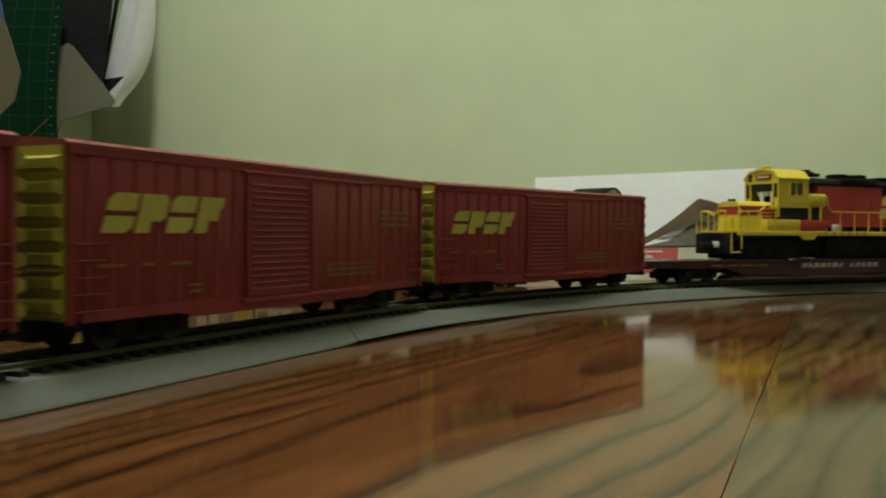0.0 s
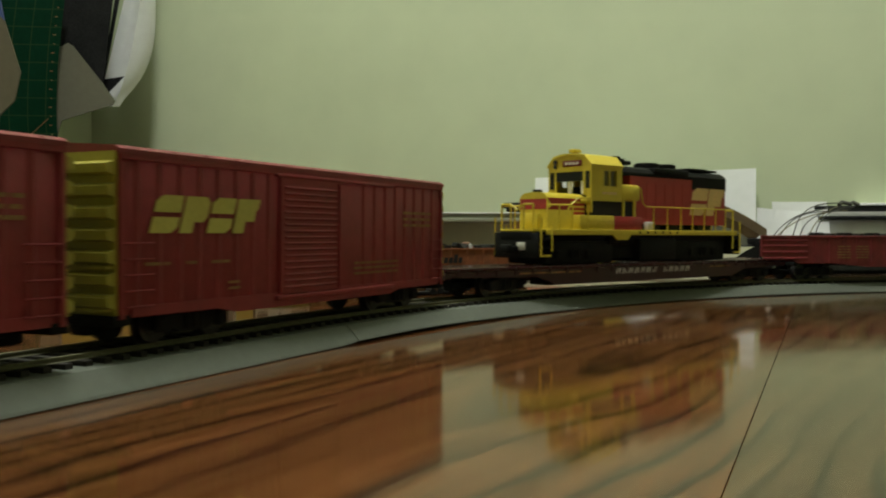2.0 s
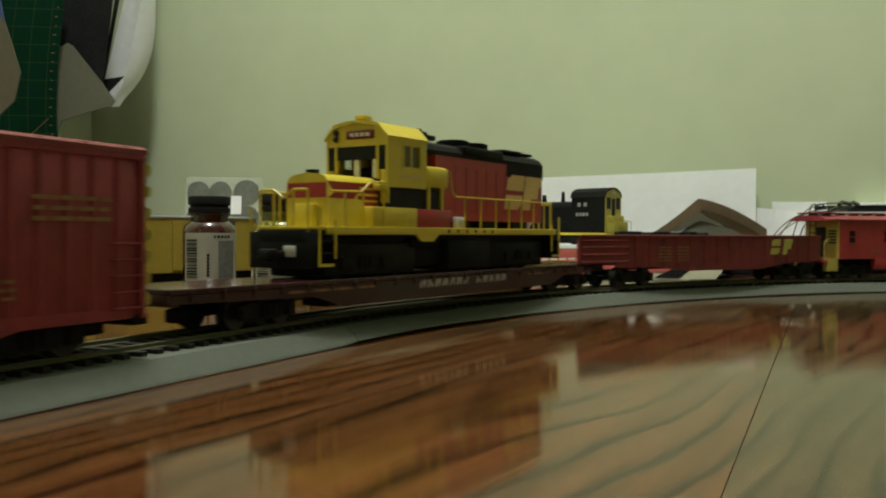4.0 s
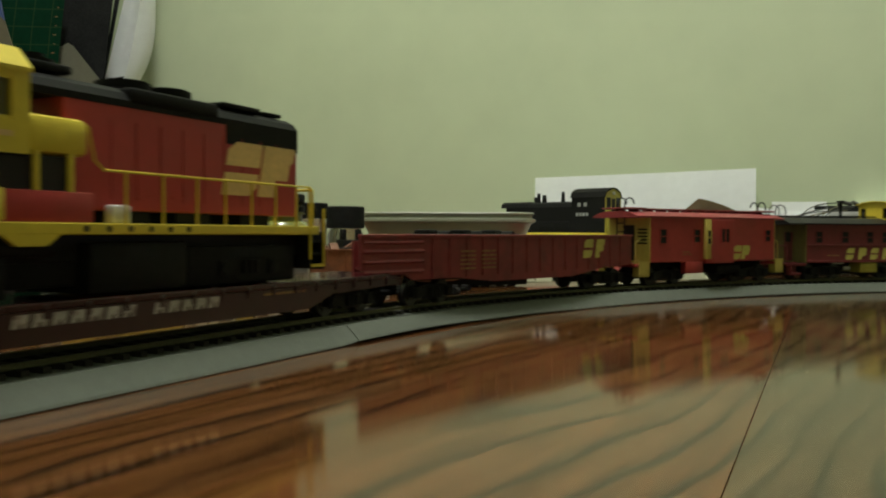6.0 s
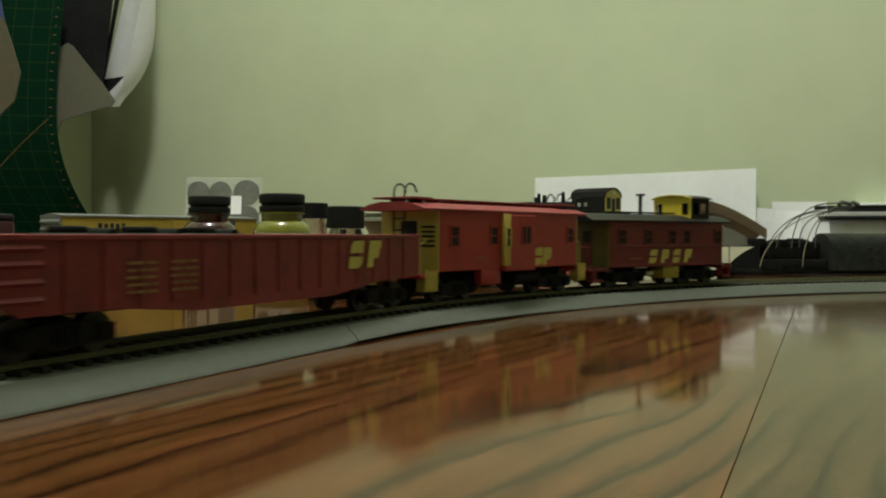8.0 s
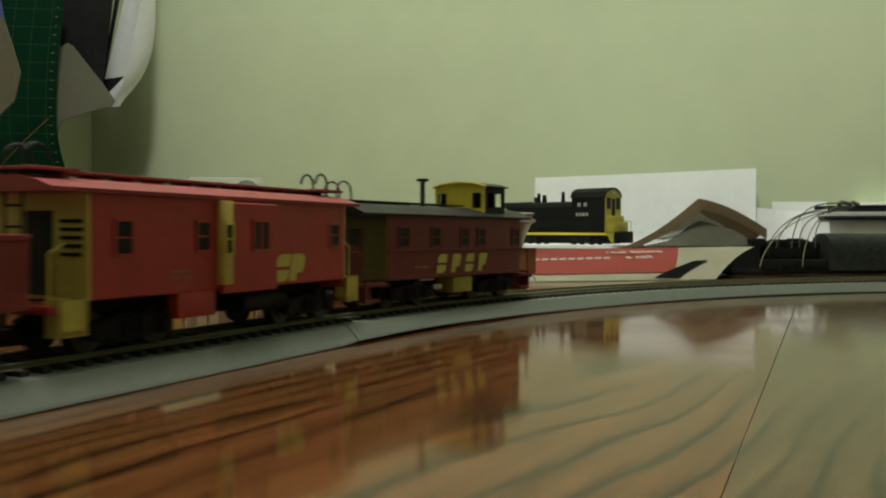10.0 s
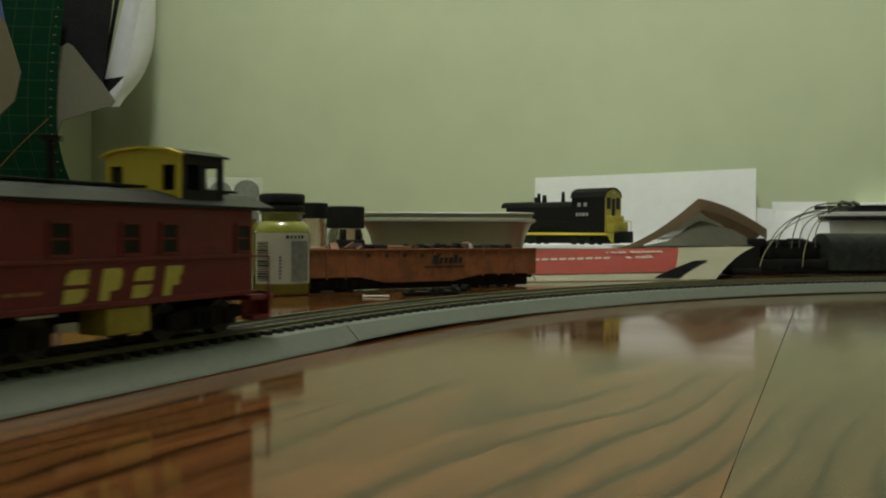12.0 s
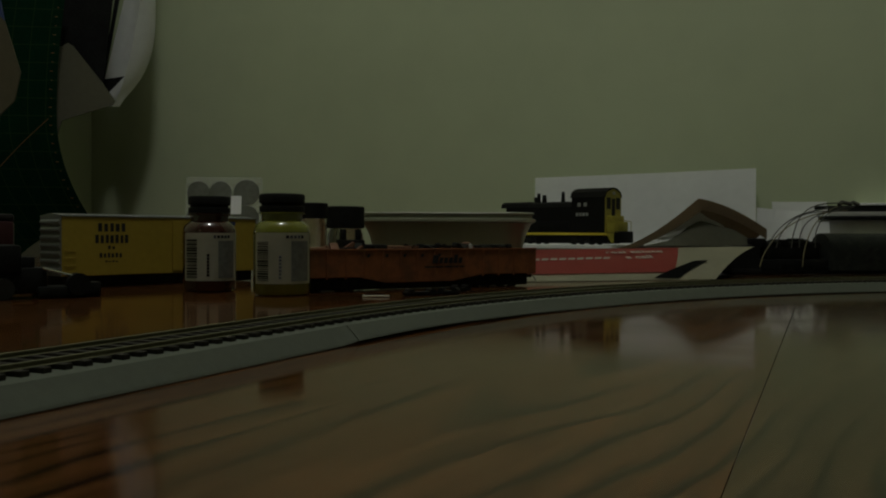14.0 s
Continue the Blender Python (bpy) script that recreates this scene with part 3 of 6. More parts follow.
def build_gondola():
    car = thing("toy_gondola", "dull dirty red model gondola with one open end and scrap", "model train car")
    L, W, ZT = 218.0, 16.8, 28.8
    for s in (-1, 1):
        y0, y1 = s * (W - 1.2), s * W
        outline = [(-L / 2, 15.6), (-L / 2 + 22, 15.2), (-L / 2 + 30, 11.0), (-L / 2 + 58, 11.0), (-L / 2 + 86, 8.4), (L / 2 - 64, 8.2), (L / 2 - 32, 11.8), (L / 2, 12.6), (L / 2, ZT), (-L / 2, ZT)]
        # the far side is broken off short at its open end
        if s > 0:
            outline = [(-L / 2 + 29, 13.0)] + outline[2:9] + [(-L / 2 + 38, ZT), (-L / 2 + 36, ZT - 2.2), (-L / 2 + 29, ZT - 2.4)]
        side = prism(bm_new(), outline, "y", y0, y1)
        broken = 38 if s > 0 else 0
        for i in range(15):
            x = -L / 2 + 42 + i * 11.6
            if x < -L / 2 + broken:
                continue
            prism(side, [(x - 0.8, s * (W - 0.2)), (x - 0.4, s * (W + 0.55)), (x + 0.4, s * (W + 0.55)), (x + 0.8, s * (W - 0.2))], "z", 11.5, ZT - 1)
        for z in (14.6, 18.6, 22.6, 26.2):
            prism(side, [(s * (W - 0.2), z - 1.1), (s * (W + 0.8), z), (s * (W - 0.2), z + 1.1)], "x", -L / 2 + max(1.5, broken), -L / 2 + max(36, broken + 8))
        box(side, -L / 2 + broken, L / 2, s * (W - 1.6), s * (W + 0.7), ZT - 0.9, ZT + 0.5, 0.25)
        part("side", side, RED_DIRTY, car, smooth=False)
        x = L / 2 if s > 0 else -L / 2 + 48
        bm = box(bm_new(), min(x, x - s * 1.4), max(x, x - s * 1.4), -W + 1.2, W - 1.2, 14.0, ZT + 0.3)
        end_ribs(bm, x, s, W - 2, 15, ZT, 4, 1.0)
        part("car_end", bm, RED_DIRTY, car, smooth=False)
    part("floor_pan", box(bm_new(), -L / 2 + 30, L / 2 - 1, -W + 1, W - 1, 14.0, 15.4), RED_DIRTY, car)
    part("underframe", box(bm_new(), -60, 82, -6, 6, 9.4, 14.1, 0.4), BLACK, car)
    slant_blocks(car, -W - 0.6, 54, 81, 17.2, 27.0, "ot", 2.0, LETTER, gap=0.3)
    add_bars(car, -W - 0.6, -49, -38, 13.8, 23.0, 5, LETTER_DIM, 11, 1.0)
    add_bars(car, -W - 0.6, -34, -23, 13.8, 23.0, 5, LETTER_DIM, 12, 1.0)
    # dark scrap lying in the car, just showing above the rim
    for x in (-58, -34, -10):
        bm = box(bm_new(), x, x + 20, -9, 8, 15.4, 29.6, 1.2)
        box(bm, x + 3, x + 9, -5, 4, 29.2, 31.4, 0.8)
        cyl(bm, (x + 14, -8, 29.2), (x + 14, 6, 29.2), 1.7, 10)
        part("load", bm, BLACK, car, "black scrap running gear")
    return car, 76.0


def window_hole(parent, x0, x1, z0, z1, y, frame_mat, bars=0):
    """A window: a dark pane set in a raised frame, with glazing bars."""
    s = -1 if y < 0 else 1
    pane = part("window", box(bm_new(), x0, x1, y - 0.15, y + 0.15, z0, z1), WINDOW, parent, "dark window pane")
    bm = bm_new()
    t = 0.7
    ya, yb = y - s * 0.1, y + s * 0.5
    box(bm, x0 - t, x0, ya, yb, z0 - t, z1 + t)
    box(bm, x1, x1 + t, ya, yb, z0 - t, z1 + t)
    box(bm, x0, x1, ya, yb, z0 - t, z0)
    box(bm, x0, x1, ya, yb, z1, z1 + t)
    for i in range(bars):
        xm = x0 + (x1 - x0) * (i + 1) / (bars + 1)
        box(bm, xm - 0.3, xm + 0.3, ya, yb, z0, z1)
    if bars == 0:
        zm = (z0 + z1) / 2
        box(bm, x0, x1, ya, y + s * 0.3, zm - 0.25, zm + 0.25)
    part("window_frame", bm, frame_mat, pane, smooth=False)


def build_bay_caboose():
    car = thing("toy_bay_window_caboose", "bright red model caboose with a bay window and yellow ends", "model train car")
    B, W, ZB, ZT = 56.5, 16.6, 13.4, 40.0
    bm = box(bm_new(), -B, B, -W, W, ZB, ZT, 0.5)
    part("body", bm, RED_BRIGHT, car, smooth=False)
    for s in (-1, 1):
        # bay window, standing out a little, with yellow edges
        P = 11.5 if s < 0 else 7.0
        bm = box(bm_new(), -11, 14, min(s * W, s * (W + 2.2)), max(s * W, s * (W + 2.2)), ZB - 1, ZT - 1.5, 0.4)
        part("bay", bm, RED_BRIGHT, car, smooth=False)
        part("skirt_box", box(bm_new(), -27, -12, min(s * (W - 4), s * W), max(s * (W - 4), s * W), 6.6, ZB + 0.2, 0.3), RED_BRIGHT, car, "red underfloor box")
        part("bay_post", box(bm_new(), -11.6, -7.4, min(s * (W - 0.1), s * (W + 2.5)), max(s * (W - 0.1), s * (W + 2.5)), 15.0, ZT - 1.2, 0.2), YELLOW_PALE, car, "yellow bay window post")
        window_hole(car, -10.8, -8.2, 24, 32, s * (W + 2.5), YELLOW_PALE)
        window_hole(car, 2, 9, 25, 33, s * (W + 2.2), RED_BRIGHT, 1)
        window_hole(car, -49, -44, 24.5, 32.5, s * W, RED_BRIGHT)
        window_hole(car, -20, -15, 25, 32.5, s * W, RED_BRIGHT)
        window_hole(car, 47, 52, 25.5, 32.5, s * W, RED_BRIGHT)
        x = s * B
        part("car_end", box(bm_new(), min(x, x + s * 0.7), max(x, x + s * 0.7), -W + 0.3, W - 0.3, ZB, ZT - 0.3), YELLOW_PALE, car, "yellow end bulkhead")
        bm = box(bm_new(), min(x + s * 0.6, x + s * 1.0), max(x + s * 0.6, x + s * 1.0), -4.5, 4.5, ZB + 1, ZT - 5)
        part("end_door", bm, DARK_GAP, car, "dark end doorway")
        bm = bm_new()
        for z in (24, 26, 28, 30, 32):
            box(bm, min(x + s * 0.7, x + s * 1.4), max(x + s * 0.7, x + s * 1.4), -14.5, -7.5, z, z + 0.9)
        part("end_grille", bm, BLACK, car, smooth=False)
        # end platform, its yellow steps, rail and ladder
        part("platform", box(bm_new(), min(x, x + s * P), max(x, x + s * P), -W + 0.6, W - 0.6, ZB - 2.6, ZB - 0.6, 0.3), RED_BRIGHT, car)
        for y in (-1, 1):
            bm = box(bm_new(), min(x + s * 1, x + s * 9), max(x + s * 1, x + s * 9), min(y * (W - 5), y * W), max(y * (W - 5), y * W), 5.4, 7.0, 0.2)
            box(bm, min(x + s * 1, x + s * 2), max(x + s * 1, x + s * 2), min(y * (W - 5), y * W), max(y * (W - 5), y * W), 5.4, ZB + 1)
            box(bm, min(x + s * 8.4, x + s * 9.2), max(x + s * 8.4, x + s * 9.2), min(y * (W - 5), y * W), max(y * (W - 5), y * W), 5.4, ZB + 1)
            box(bm, min(x + s * 1, x + s * 9), max(x + s * 1, x + s * 9), min(y * (W - 5), y * (W - 4.4)), max(y * (W - 5), y * (W - 4.4)), 5.4, ZB + 1)
            box(bm, min(x + s * 1, x + s * 9), max(x + s * 1, x + s * 9), min(y * (W - 0.7), y * W), max(y * (W - 0.7), y * W), 5.4, ZB + 0.6)
            part("step", bm, YELLOW_PALE, car, "yellow end step", smooth=False)
            part("grab_post", tube(bm_new(), [(x + s * (P - 1), y * (W - 2), ZB - 1), (x + s * (P - 1), y * (W - 2), 25), (x + s * (P - 5), y * (W - 2), 27)], 0.4), YELLOW_PALE, car)
        bm = bm_new()
        for y in (-5.5, 0.5):
            tube(bm, [(x + s * (P - 1.5), y, ZB - 1), (x + s * (P - 1.5), y, ZT + 7)] + [(x + s * (P - 1.5) - s * 3.8 * (1 - math.cos(a)), y, ZT + 7 + 3.8 * math.sin(a)) for a in (0.5, 1.0, 1.57, 2.1, 2.6, 3.1)], 0.42)
        for z in range(16, 44, 5):
            tube(bm, [(x + s * (P - 1.5), -5.5, z), (x + s * (P - 1.5), 0.5, z)], 0.35)
        part("end_ladder", bm, DARK_ROOF, car, "dark curved roof ladder")
    arch = [(-W - 1.2, ZT - 0.8), (W + 1.2, ZT - 0.8), (W + 1.2, ZT + 0.2), (W - 4, ZT + 2.0), (6, ZT + 3.0), (-6, ZT + 3.0), (-W + 4, ZT + 2.0), (-W - 1.2, ZT + 0.2)]
    part("roof", prism(bm_new(), arch, "x", -B - 12.5, B + 8.0), RED, car, "dull red arched roof", smooth=False)
    bm = box(bm_new(), -B - 12, B + 7.5, -4.6, 4.6, ZT + 4.2, ZT + 5.0, 0.15)
    for i in range(12):
        x = -B - 8 + i * (2 * B + 12) / 11
        box(bm, x - 0.6, x + 0.6, -4, 4, ZT + 2.6, ZT + 4.4)
    for s in (-1, 1):
        e = -B - 12 if s < 0 else B + 7.5
        box(bm, min(e, e - s * 14), max(e, e - s * 14), -11, 11, ZT + 4.2, ZT + 5.1, 0.15)
    part("roof_walk", bm, RED, car, "red roof walkway", smooth=False)
    part("underframe", box(bm_new(), -B, B, -6, 6, 6.0, ZB + 0.1, 0.4), BLACK, car)
    part("air_tank", cyl(bm_new(), (4, -11, 8.6), (26, -11, 8.6), 3.2, 14), BLACK, car)
    slant_blocks(car, -W - 0.1, 15, 33, 14.4, 23.0, "ob", 2.0, LETTER)
    add_bars(car, -W - 0.1, -30, -22, 17, 20, 2, LETTER_DIM, 21)
    return car, 40.0


def build_cupola_caboose():
    car = thing("toy_cupola_caboose", "dark red model caboose with yellow cupola and dark roof", "model train car")
    B, W, ZB, ZT = 51.0, 16.4, 11.4, 37.4
    part("body", box(bm_new(), -B, B, -W, W, ZB, ZT, 0.5), RED_OLD, car, smooth=False)
    for s in (-1, 1):
        bm = bm_new()
        box(bm, -B, B, min(s * W, s * (W + 0.5)), max(s * W, s * (W + 0.5)), 22.4, 23.4, 0.15)
        box(bm, -B, B, min(s * W, s * (W + 0.5)), max(s * W, s * (W + 0.5)), ZB, ZB + 1.4, 0.15)
        part("side_rail", bm, RED_OLD, car, smooth=False)
        P = 15.5 if s < 0 else 11.5
        for x in (-41, -19, 2.5, 16, 46.5):
            window_hole(car, x - 2.7, x + 2.7, 24.6, 31.8, s * W, RED_OLD)
        x = s * B
        # The bulkhead's colour carries the roof overhang's shade.
        part("car_end", box(bm_new(), min(x, x + s * 0.7), max(x, x + s * 0.7), -W + 0.3, W - 0.3, ZB, ZT - 0.3), YELLOW_SHADED, car, "yellow end bulkhead darkened for roof shade")
        part("end_door", box(bm_new(), min(x + s * 0.6, x + s * 1.0), max(x + s * 0.6, x + s * 1.0), -4, 4, ZB + 1, ZT - 6), RED_OLD, car)
        part("end_door_window", box(bm_new(), min(x + s * 0.9, x + s * 1.2), max(x + s * 0.9, x + s * 1.2), -2.4, 2.4, 25, 31.5), WINDOW, car)
        part("platform", box(bm_new(), min(x, x + s * P), max(x, x + s * P), -W + 0.6, W - 0.6, ZB - 2.2, ZB - 0.4, 0.3), RED_OLD, car)
        for y in (-1, 1):
            bm = box(bm_new(), min(x + s * (P - 10.5), x + s * (P - 2.5)), max(x + s * (P - 10.5), x + s * (P - 2.5)), min(y * (W - 5), y * W), max(y * (W - 5), y * W), 3.4, 4.8, 0.2)
            box(bm, min(x + s * (P - 10.5), x + s * (P - 2.5)), max(x + s * (P - 10.5), x + s * (P - 2.5)), min(y * (W - 5), y * (W - 4.2)), max(y * (W - 5), y * (W - 4.2)), 3.4, ZB + 0.5)
            box(bm, min(x + s * (P - 3.1), x + s * (P - 2.3)), max(x + s * (P - 3.1), x + s * (P - 2.3)), min(y * (W - 5), y * W), max(y * (W - 5), y * W), 3.4, ZB + 0.5)
            part("step", bm, RED_OLD, car, "end step", smooth=False)
        bm = bm_new()
        for y in (-W + 2, -5, 5, W - 2):
            tube(bm, [(x + s * (P - 0.8), y, ZB - 1), (x + s * (P - 0.8), y, 22.5)], 0.38)
        tube(bm, [(x + s * (P - 0.8), -W + 2, 22.5), (x + s * (P - 0.8), W - 2, 22.5)], 0.38)
        part("end_rail", bm, RED_OLD, car)
        bm = bm_new()
        for y in (-3, 3):
            tube(bm, [(x + s * (P - 1), y, 20), (x + s * (P - 1), y, ZT + 8)] + [(x + s * (P - 1) - s * 4.2 * (1 - math.cos(a)), y, ZT + 8 + 4.2 * math.sin(a)) for a in (0.5, 1.0, 1.57, 2.1, 2.6, 3.1)] + [(x + s * (P - 9.4), y, ZT + 3)], 0.36)
        if s < 0:
            part("end_ladder", bm, DARK_ROOF, car, "dark curved roof ladder")
        else:
            bm.free()
    arch = [(-W - 1.4, ZT - 0.9), (W + 1.4, ZT - 0.9), (W + 1.4, ZT), (W - 5, ZT + 2.6), (5, ZT + 4.0), (-5, ZT + 4.0), (-W + 5, ZT + 2.6), (-W - 1.4, ZT)]
    part("roof", prism(bm_new(), arch, "x", -B - 16.0, B + 9.0), DARK_ROOF, car, "dark brown arched roof", smooth=False)
    bm = box(bm_new(), -B - 15.5, 21, -4, 4, ZT + 4.6, ZT + 5.3, 0.15)
    box(bm, 44, B + 8.5, -4, 4, ZT + 4.6, ZT + 5.3, 0.15)
    for i in range(6):
        box(bm, -60 + i * 8 - 0.5, -60 + i * 8 + 0.5, -3.6, 3.6, ZT + 3.6, ZT + 4.7)
    for x in (47, 55):
        box(bm, x - 0.5, x + 0.5, -3.6, 3.6, ZT + 3.6, ZT + 4.7)
    part("roof_walk", bm, DARK_ROOF, car, "dark roof walkway", smooth=False)
    # cupola: yellow windowed front end, dark sides and rear
    c0, c1, CW, cz = 23.0, 41.3, 13.6, 51.0
    for s in (-1, 1):
        y0, y1 = min(s * (CW - 1), s * CW), max(s * (CW - 1), s * CW)
        bm = box(bm_new(), c0 + 1, c1, y0, y1, ZT, 41.6)
        box(bm, c0 + 1, c1, y0, y1, 48.6, cz)
        for a, b in ((c0 + 1, c0 + 3), (c0 + 8, c0 + 10), (c1 - 2, c1)):
            box(bm, a, b, y0, y1, 41.5, 48.7)
        part("cupola_side", bm, DARK_ROOF, car, "dark cupola side with open windows", smooth=False)
    for x, m, words in ((c0, YELLOW, "yellow cupola front with two windows"), (c1 - 1, DARK_ROOF, "dark cupola rear")):
        bm = box(bm_new(), x, x + 1, -CW, CW, ZT, 41.4)
        prism(bm, [(-CW, 48.4), (CW, 48.4), (CW, cz), (CW - 4, cz + 1.3), (0, cz + 2.0), (-CW + 4, cz + 1.3), (-CW, cz)], "x", x, x + 1)
        for a, b in ((-CW, -CW + 1.6), (-CW + 6.4, CW - 6.4), (CW - 1.6, CW)):
            box(bm, x, x + 1, a, b, 41.3, 48.5)
        part("cupola_end", bm, m, car, words, smooth=False)
    # Added near-black sheet, so the front windows look onto a dim interior.
    part("cupola_dark_sheet", box(bm_new(), c0 + 3.2, c0 + 3.8, -CW + 1.1, CW - 1.1, ZT, cz - 0.3), DARK_GAP, car, "near-black sheet added for the cupola's unlit interior")
    for x0, x1, y in ((-19, -13, -W + 1.0), (-30, -20, -W - 0.2)):
        part("brake_rod", box(bm_new(), x0, x1, y, y + 0.7, 6.4 if x0 > -20 else ZB - 0.9, 8.6 if x0 > -20 else ZB - 0.2, 0.15), LABEL_GREY, car, "pale worn underfloor strip")
    arch = [(-CW - 1, cz - 0.1), (-CW - 1, cz + 0.5), (-CW + 4, cz + 2.0), (0, cz + 2.8), (CW - 4, cz + 2.0), (CW + 1, cz + 0.5), (CW + 1, cz - 0.1), (CW - 4, cz + 1.3), (0, cz + 2.05), (-CW + 4, cz + 1.3)]
    roof = part("cupola_roof", prism(bm_new(), arch, "x", c0 + 0.6, c1 + 1.5), DARK_ROOF, car, "dark cupola roof", smooth=False)
    part("roof_edge", prism(bm_new(), arch, "x", c0 - 1.5, c0 + 0.5), YELLOW, roof, "yellow roof edge", smooth=False)
    bm = cyl(bm_new(), (-10, -3, ZT + 2), (-10, -3, 53.0), 1.0, 10)
    cyl(bm, (-10, -3, 52.0), (-10, -3, 53.2), 2.6, 12)
    part("smokestack", bm, BLACK, car, "black smokestack with flat cap")
    part("underframe", box(bm_new(), -B, B, -6, 6, 5.4, ZB + 0.1, 0.4), BLACK, car)
    part("tool_box", box(bm_new(), -4.5, 10, -W + 0.6, -6, 4.4, ZB - 0.2, 0.4), YELLOW_DULL, car, "yellow underfloor tool box")
    part("tool_box", box(bm_new(), -4.5, 10, 6, W - 0.6, 4.4, ZB - 0.2, 0.4), YELLOW_DULL, car, "yellow underfloor tool box")
    for i, cut in enumerate("obot"):
        slant_blocks(car, -W - 0.15, -18.5 + i * 10.6, -18.5 + i * 10.6 + 8.6, 13.2, 21.0, cut, 1.6, LETTER)
    add_bars(car, -W - 0.1, -34, -24, 15, 17, 1, LETTER_DIM, 31)
    return car, 33.0


def build_diesel():
    """The diesel that rides on the flatcar; z = 0 where its wheels stand."""
    loco = thing("toy_diesel_locomotive", "yellow and red model diesel locomotive riding on a flatcar", "model locomotive")
    X0, X1, W, ZS, ZD = -87.0, 95.5, 16.0, 15.2, 18.0
    # frame, walkway, yellow edge
    part("frame", box(bm_new(), X0 + 8, X1 - 6, -10, 10, 8.5, ZS, 0.4), BLACK, loco)
    bm = box(bm_new(), X0 + 10, X1 - 4, -W, W, ZS, ZD, 0.3)
    for s in (-1, 1):
        prism(bm, [(-30, ZS + 0.2), (-26, ZS - 2.6), (-18, ZS - 2.6), (-14, ZS + 0.2)], "y", s * (W - 1.5), s * (W - 0.05))
    part("walkway", bm, YELLOW, loco, "yellow walkway sill", smooth=False)
    bm = bm_new()
    for i in range(6):
        x = -7 + i * 7.0
        cyl(bm, (x, -W - 0.12, ZS + 1.4), (x, -W + 0.4, ZS + 1.4), 0.8, 10)
    part("walkway_hole", bm, DARK_GAP, loco, "round black holes in the sill")
    # pilots with steps at both ends
    for s in (-1, 1):
        x = X0 + 10 if s < 0 else X1 - 4
        e = X0 if s < 0 else X1
        bm = box(bm_new(), min(e, e - s * 2), max(e, e - s * 2), -W + 0.5, W - 0.5, 3.5, ZS + 1, 0.4)
        box(bm, min(e, x), max(e, x), -W + 5, W - 5, ZS - 3, ZS + 1.6, 0.3)
        pilot = part("pilot", bm, BLACK, loco, "black end pilot")
        for y in (-1, 1):
            bm = bm_new()
            for i, z in enumerate((4.5, 8.5, 12.5)):
                box(bm, min(e - s * 1, e - s * 9), max(e - s * 1, e - s * 9), min(y * (W - 4.5), y * W), max(y * (W - 4.5), y * W), z, z + 0.7)
            box(bm, min(e - s * 9, e - s * 9.6), max(e - s * 9, e - s * 9.6), min(y * (W - 5), y * W), max(y * (W - 5), y * W), 4, ZS)
            part("step", bm, BLACK, loco, smooth=False)
            bm = tube(bm_new(), [(e - s * 1.2, y * W, 4.5), (e - s * 1.2, y * W, ZD + 6)], 0.5)
            tube(bm, [(e - s * 9.2, y * W, 7), (e - s * 9.2, y * W, ZD + 2)], 0.5)
            part("step_rail", bm, YELLOW, loco, "yellow step handrail")
            part("step_edge", box(bm_new(), min(e - s * 1, e - s * 8.5), max(e - s * 1, e - s * 8.5), min(y * (W - 0.6), y * (W + 0.1)), max(y * (W - 0.6), y * (W + 0.1)), 4.4, 5.4), YELLOW, loco)
        part("end_deck", box(bm_new(), min(e, x), max(e, x), -W + 4.6, W - 4.6, ZS + 1.7, ZD, 0.2), YELLOW, loco)
        bm = bm_new()
        for y in (-11, -4.5, 4.5, 11):
            tube(bm, [(e - s * 0.8, y, ZS + 1), (e - s * 0.8, y, ZD + 12.4)], 0.5)
        tube(bm, [(e - s * 0.8, -11, ZD + 12.4), (e - s * 0.8, -4.5, ZD + 12.4), (e - s * 0.8, 0, ZD + 9.6), (e - s * 0.8, 4.5, ZD + 12.4), (e - s * 0.8, 11, ZD + 12.4)], 0.5)
        part("end_handrail", bm, YELLOW, loco, "yellow end handrail")
        bm = box(bm_new(), min(e, e + s * 7), max(e, e + s * 7), -2.2, 2.2, 6.8, 9.6, 0.5)
        box(bm, min(e + s * 5, e + s * 9), max(e + s * 5, e + s * 9), -3.4, 2.6, 6.0, 10.4, 0.8)
        part("coupler", bm, BLACK, pilot, "black knuckle coupler")
    plate = part("number_plate", box(bm_new(), X0 - 0.5, X0 + 0.1, -6.5, -1.0, 7.6, 11.4, 0.2), LETTER_WHITE, loco, "small pale plate on the pilot")
    # short hood with red speed stripes
    n0, n1, NW, nz = -74.5, -45.5, 9.6, 36.6
    out = [(-NW, ZD), (-NW, nz - 3.2), (-NW + 1.2, nz - 1.2), (-NW + 3.4, nz - 0.2), (0, nz + 0.4), (NW - 3.4, nz - 0.2), (NW - 1.2, nz - 1.2), (NW, nz - 3.2), (NW, ZD)]
    part("short_hood", prism(bm_new(), out, "x", n0, n1), YELLOW, loco, "yellow short hood")
    bm = bm_new()
    for i, z in enumerate((33.2, 30.9, 28.6, 26.4)):
        for s in (-1, 1):
            box(bm, -63 + i * 2.6, n1 + 0.2, min(s * (NW - 0.2), s * (NW + 0.12)), max(s * (NW - 0.2), s * (NW + 0.12)), z - 0.7, z + 0.7)
    for s in (-1, 1):
        prism(bm, [(n0 - 0.02, 33.9), (-60, 33.9), (-57, 32.4), (-60, 28.0), (n0 - 0.02, 28.0), (-71, 30)], "y", min(s * (NW - 0.2), s * (NW + 0.14)), max(s * (NW - 0.2), s * (NW + 0.14)))
    box(bm, n0 - 0.14, n0 + 0.2, -NW + 0.6, NW - 0.6, 28.2, 33.4)
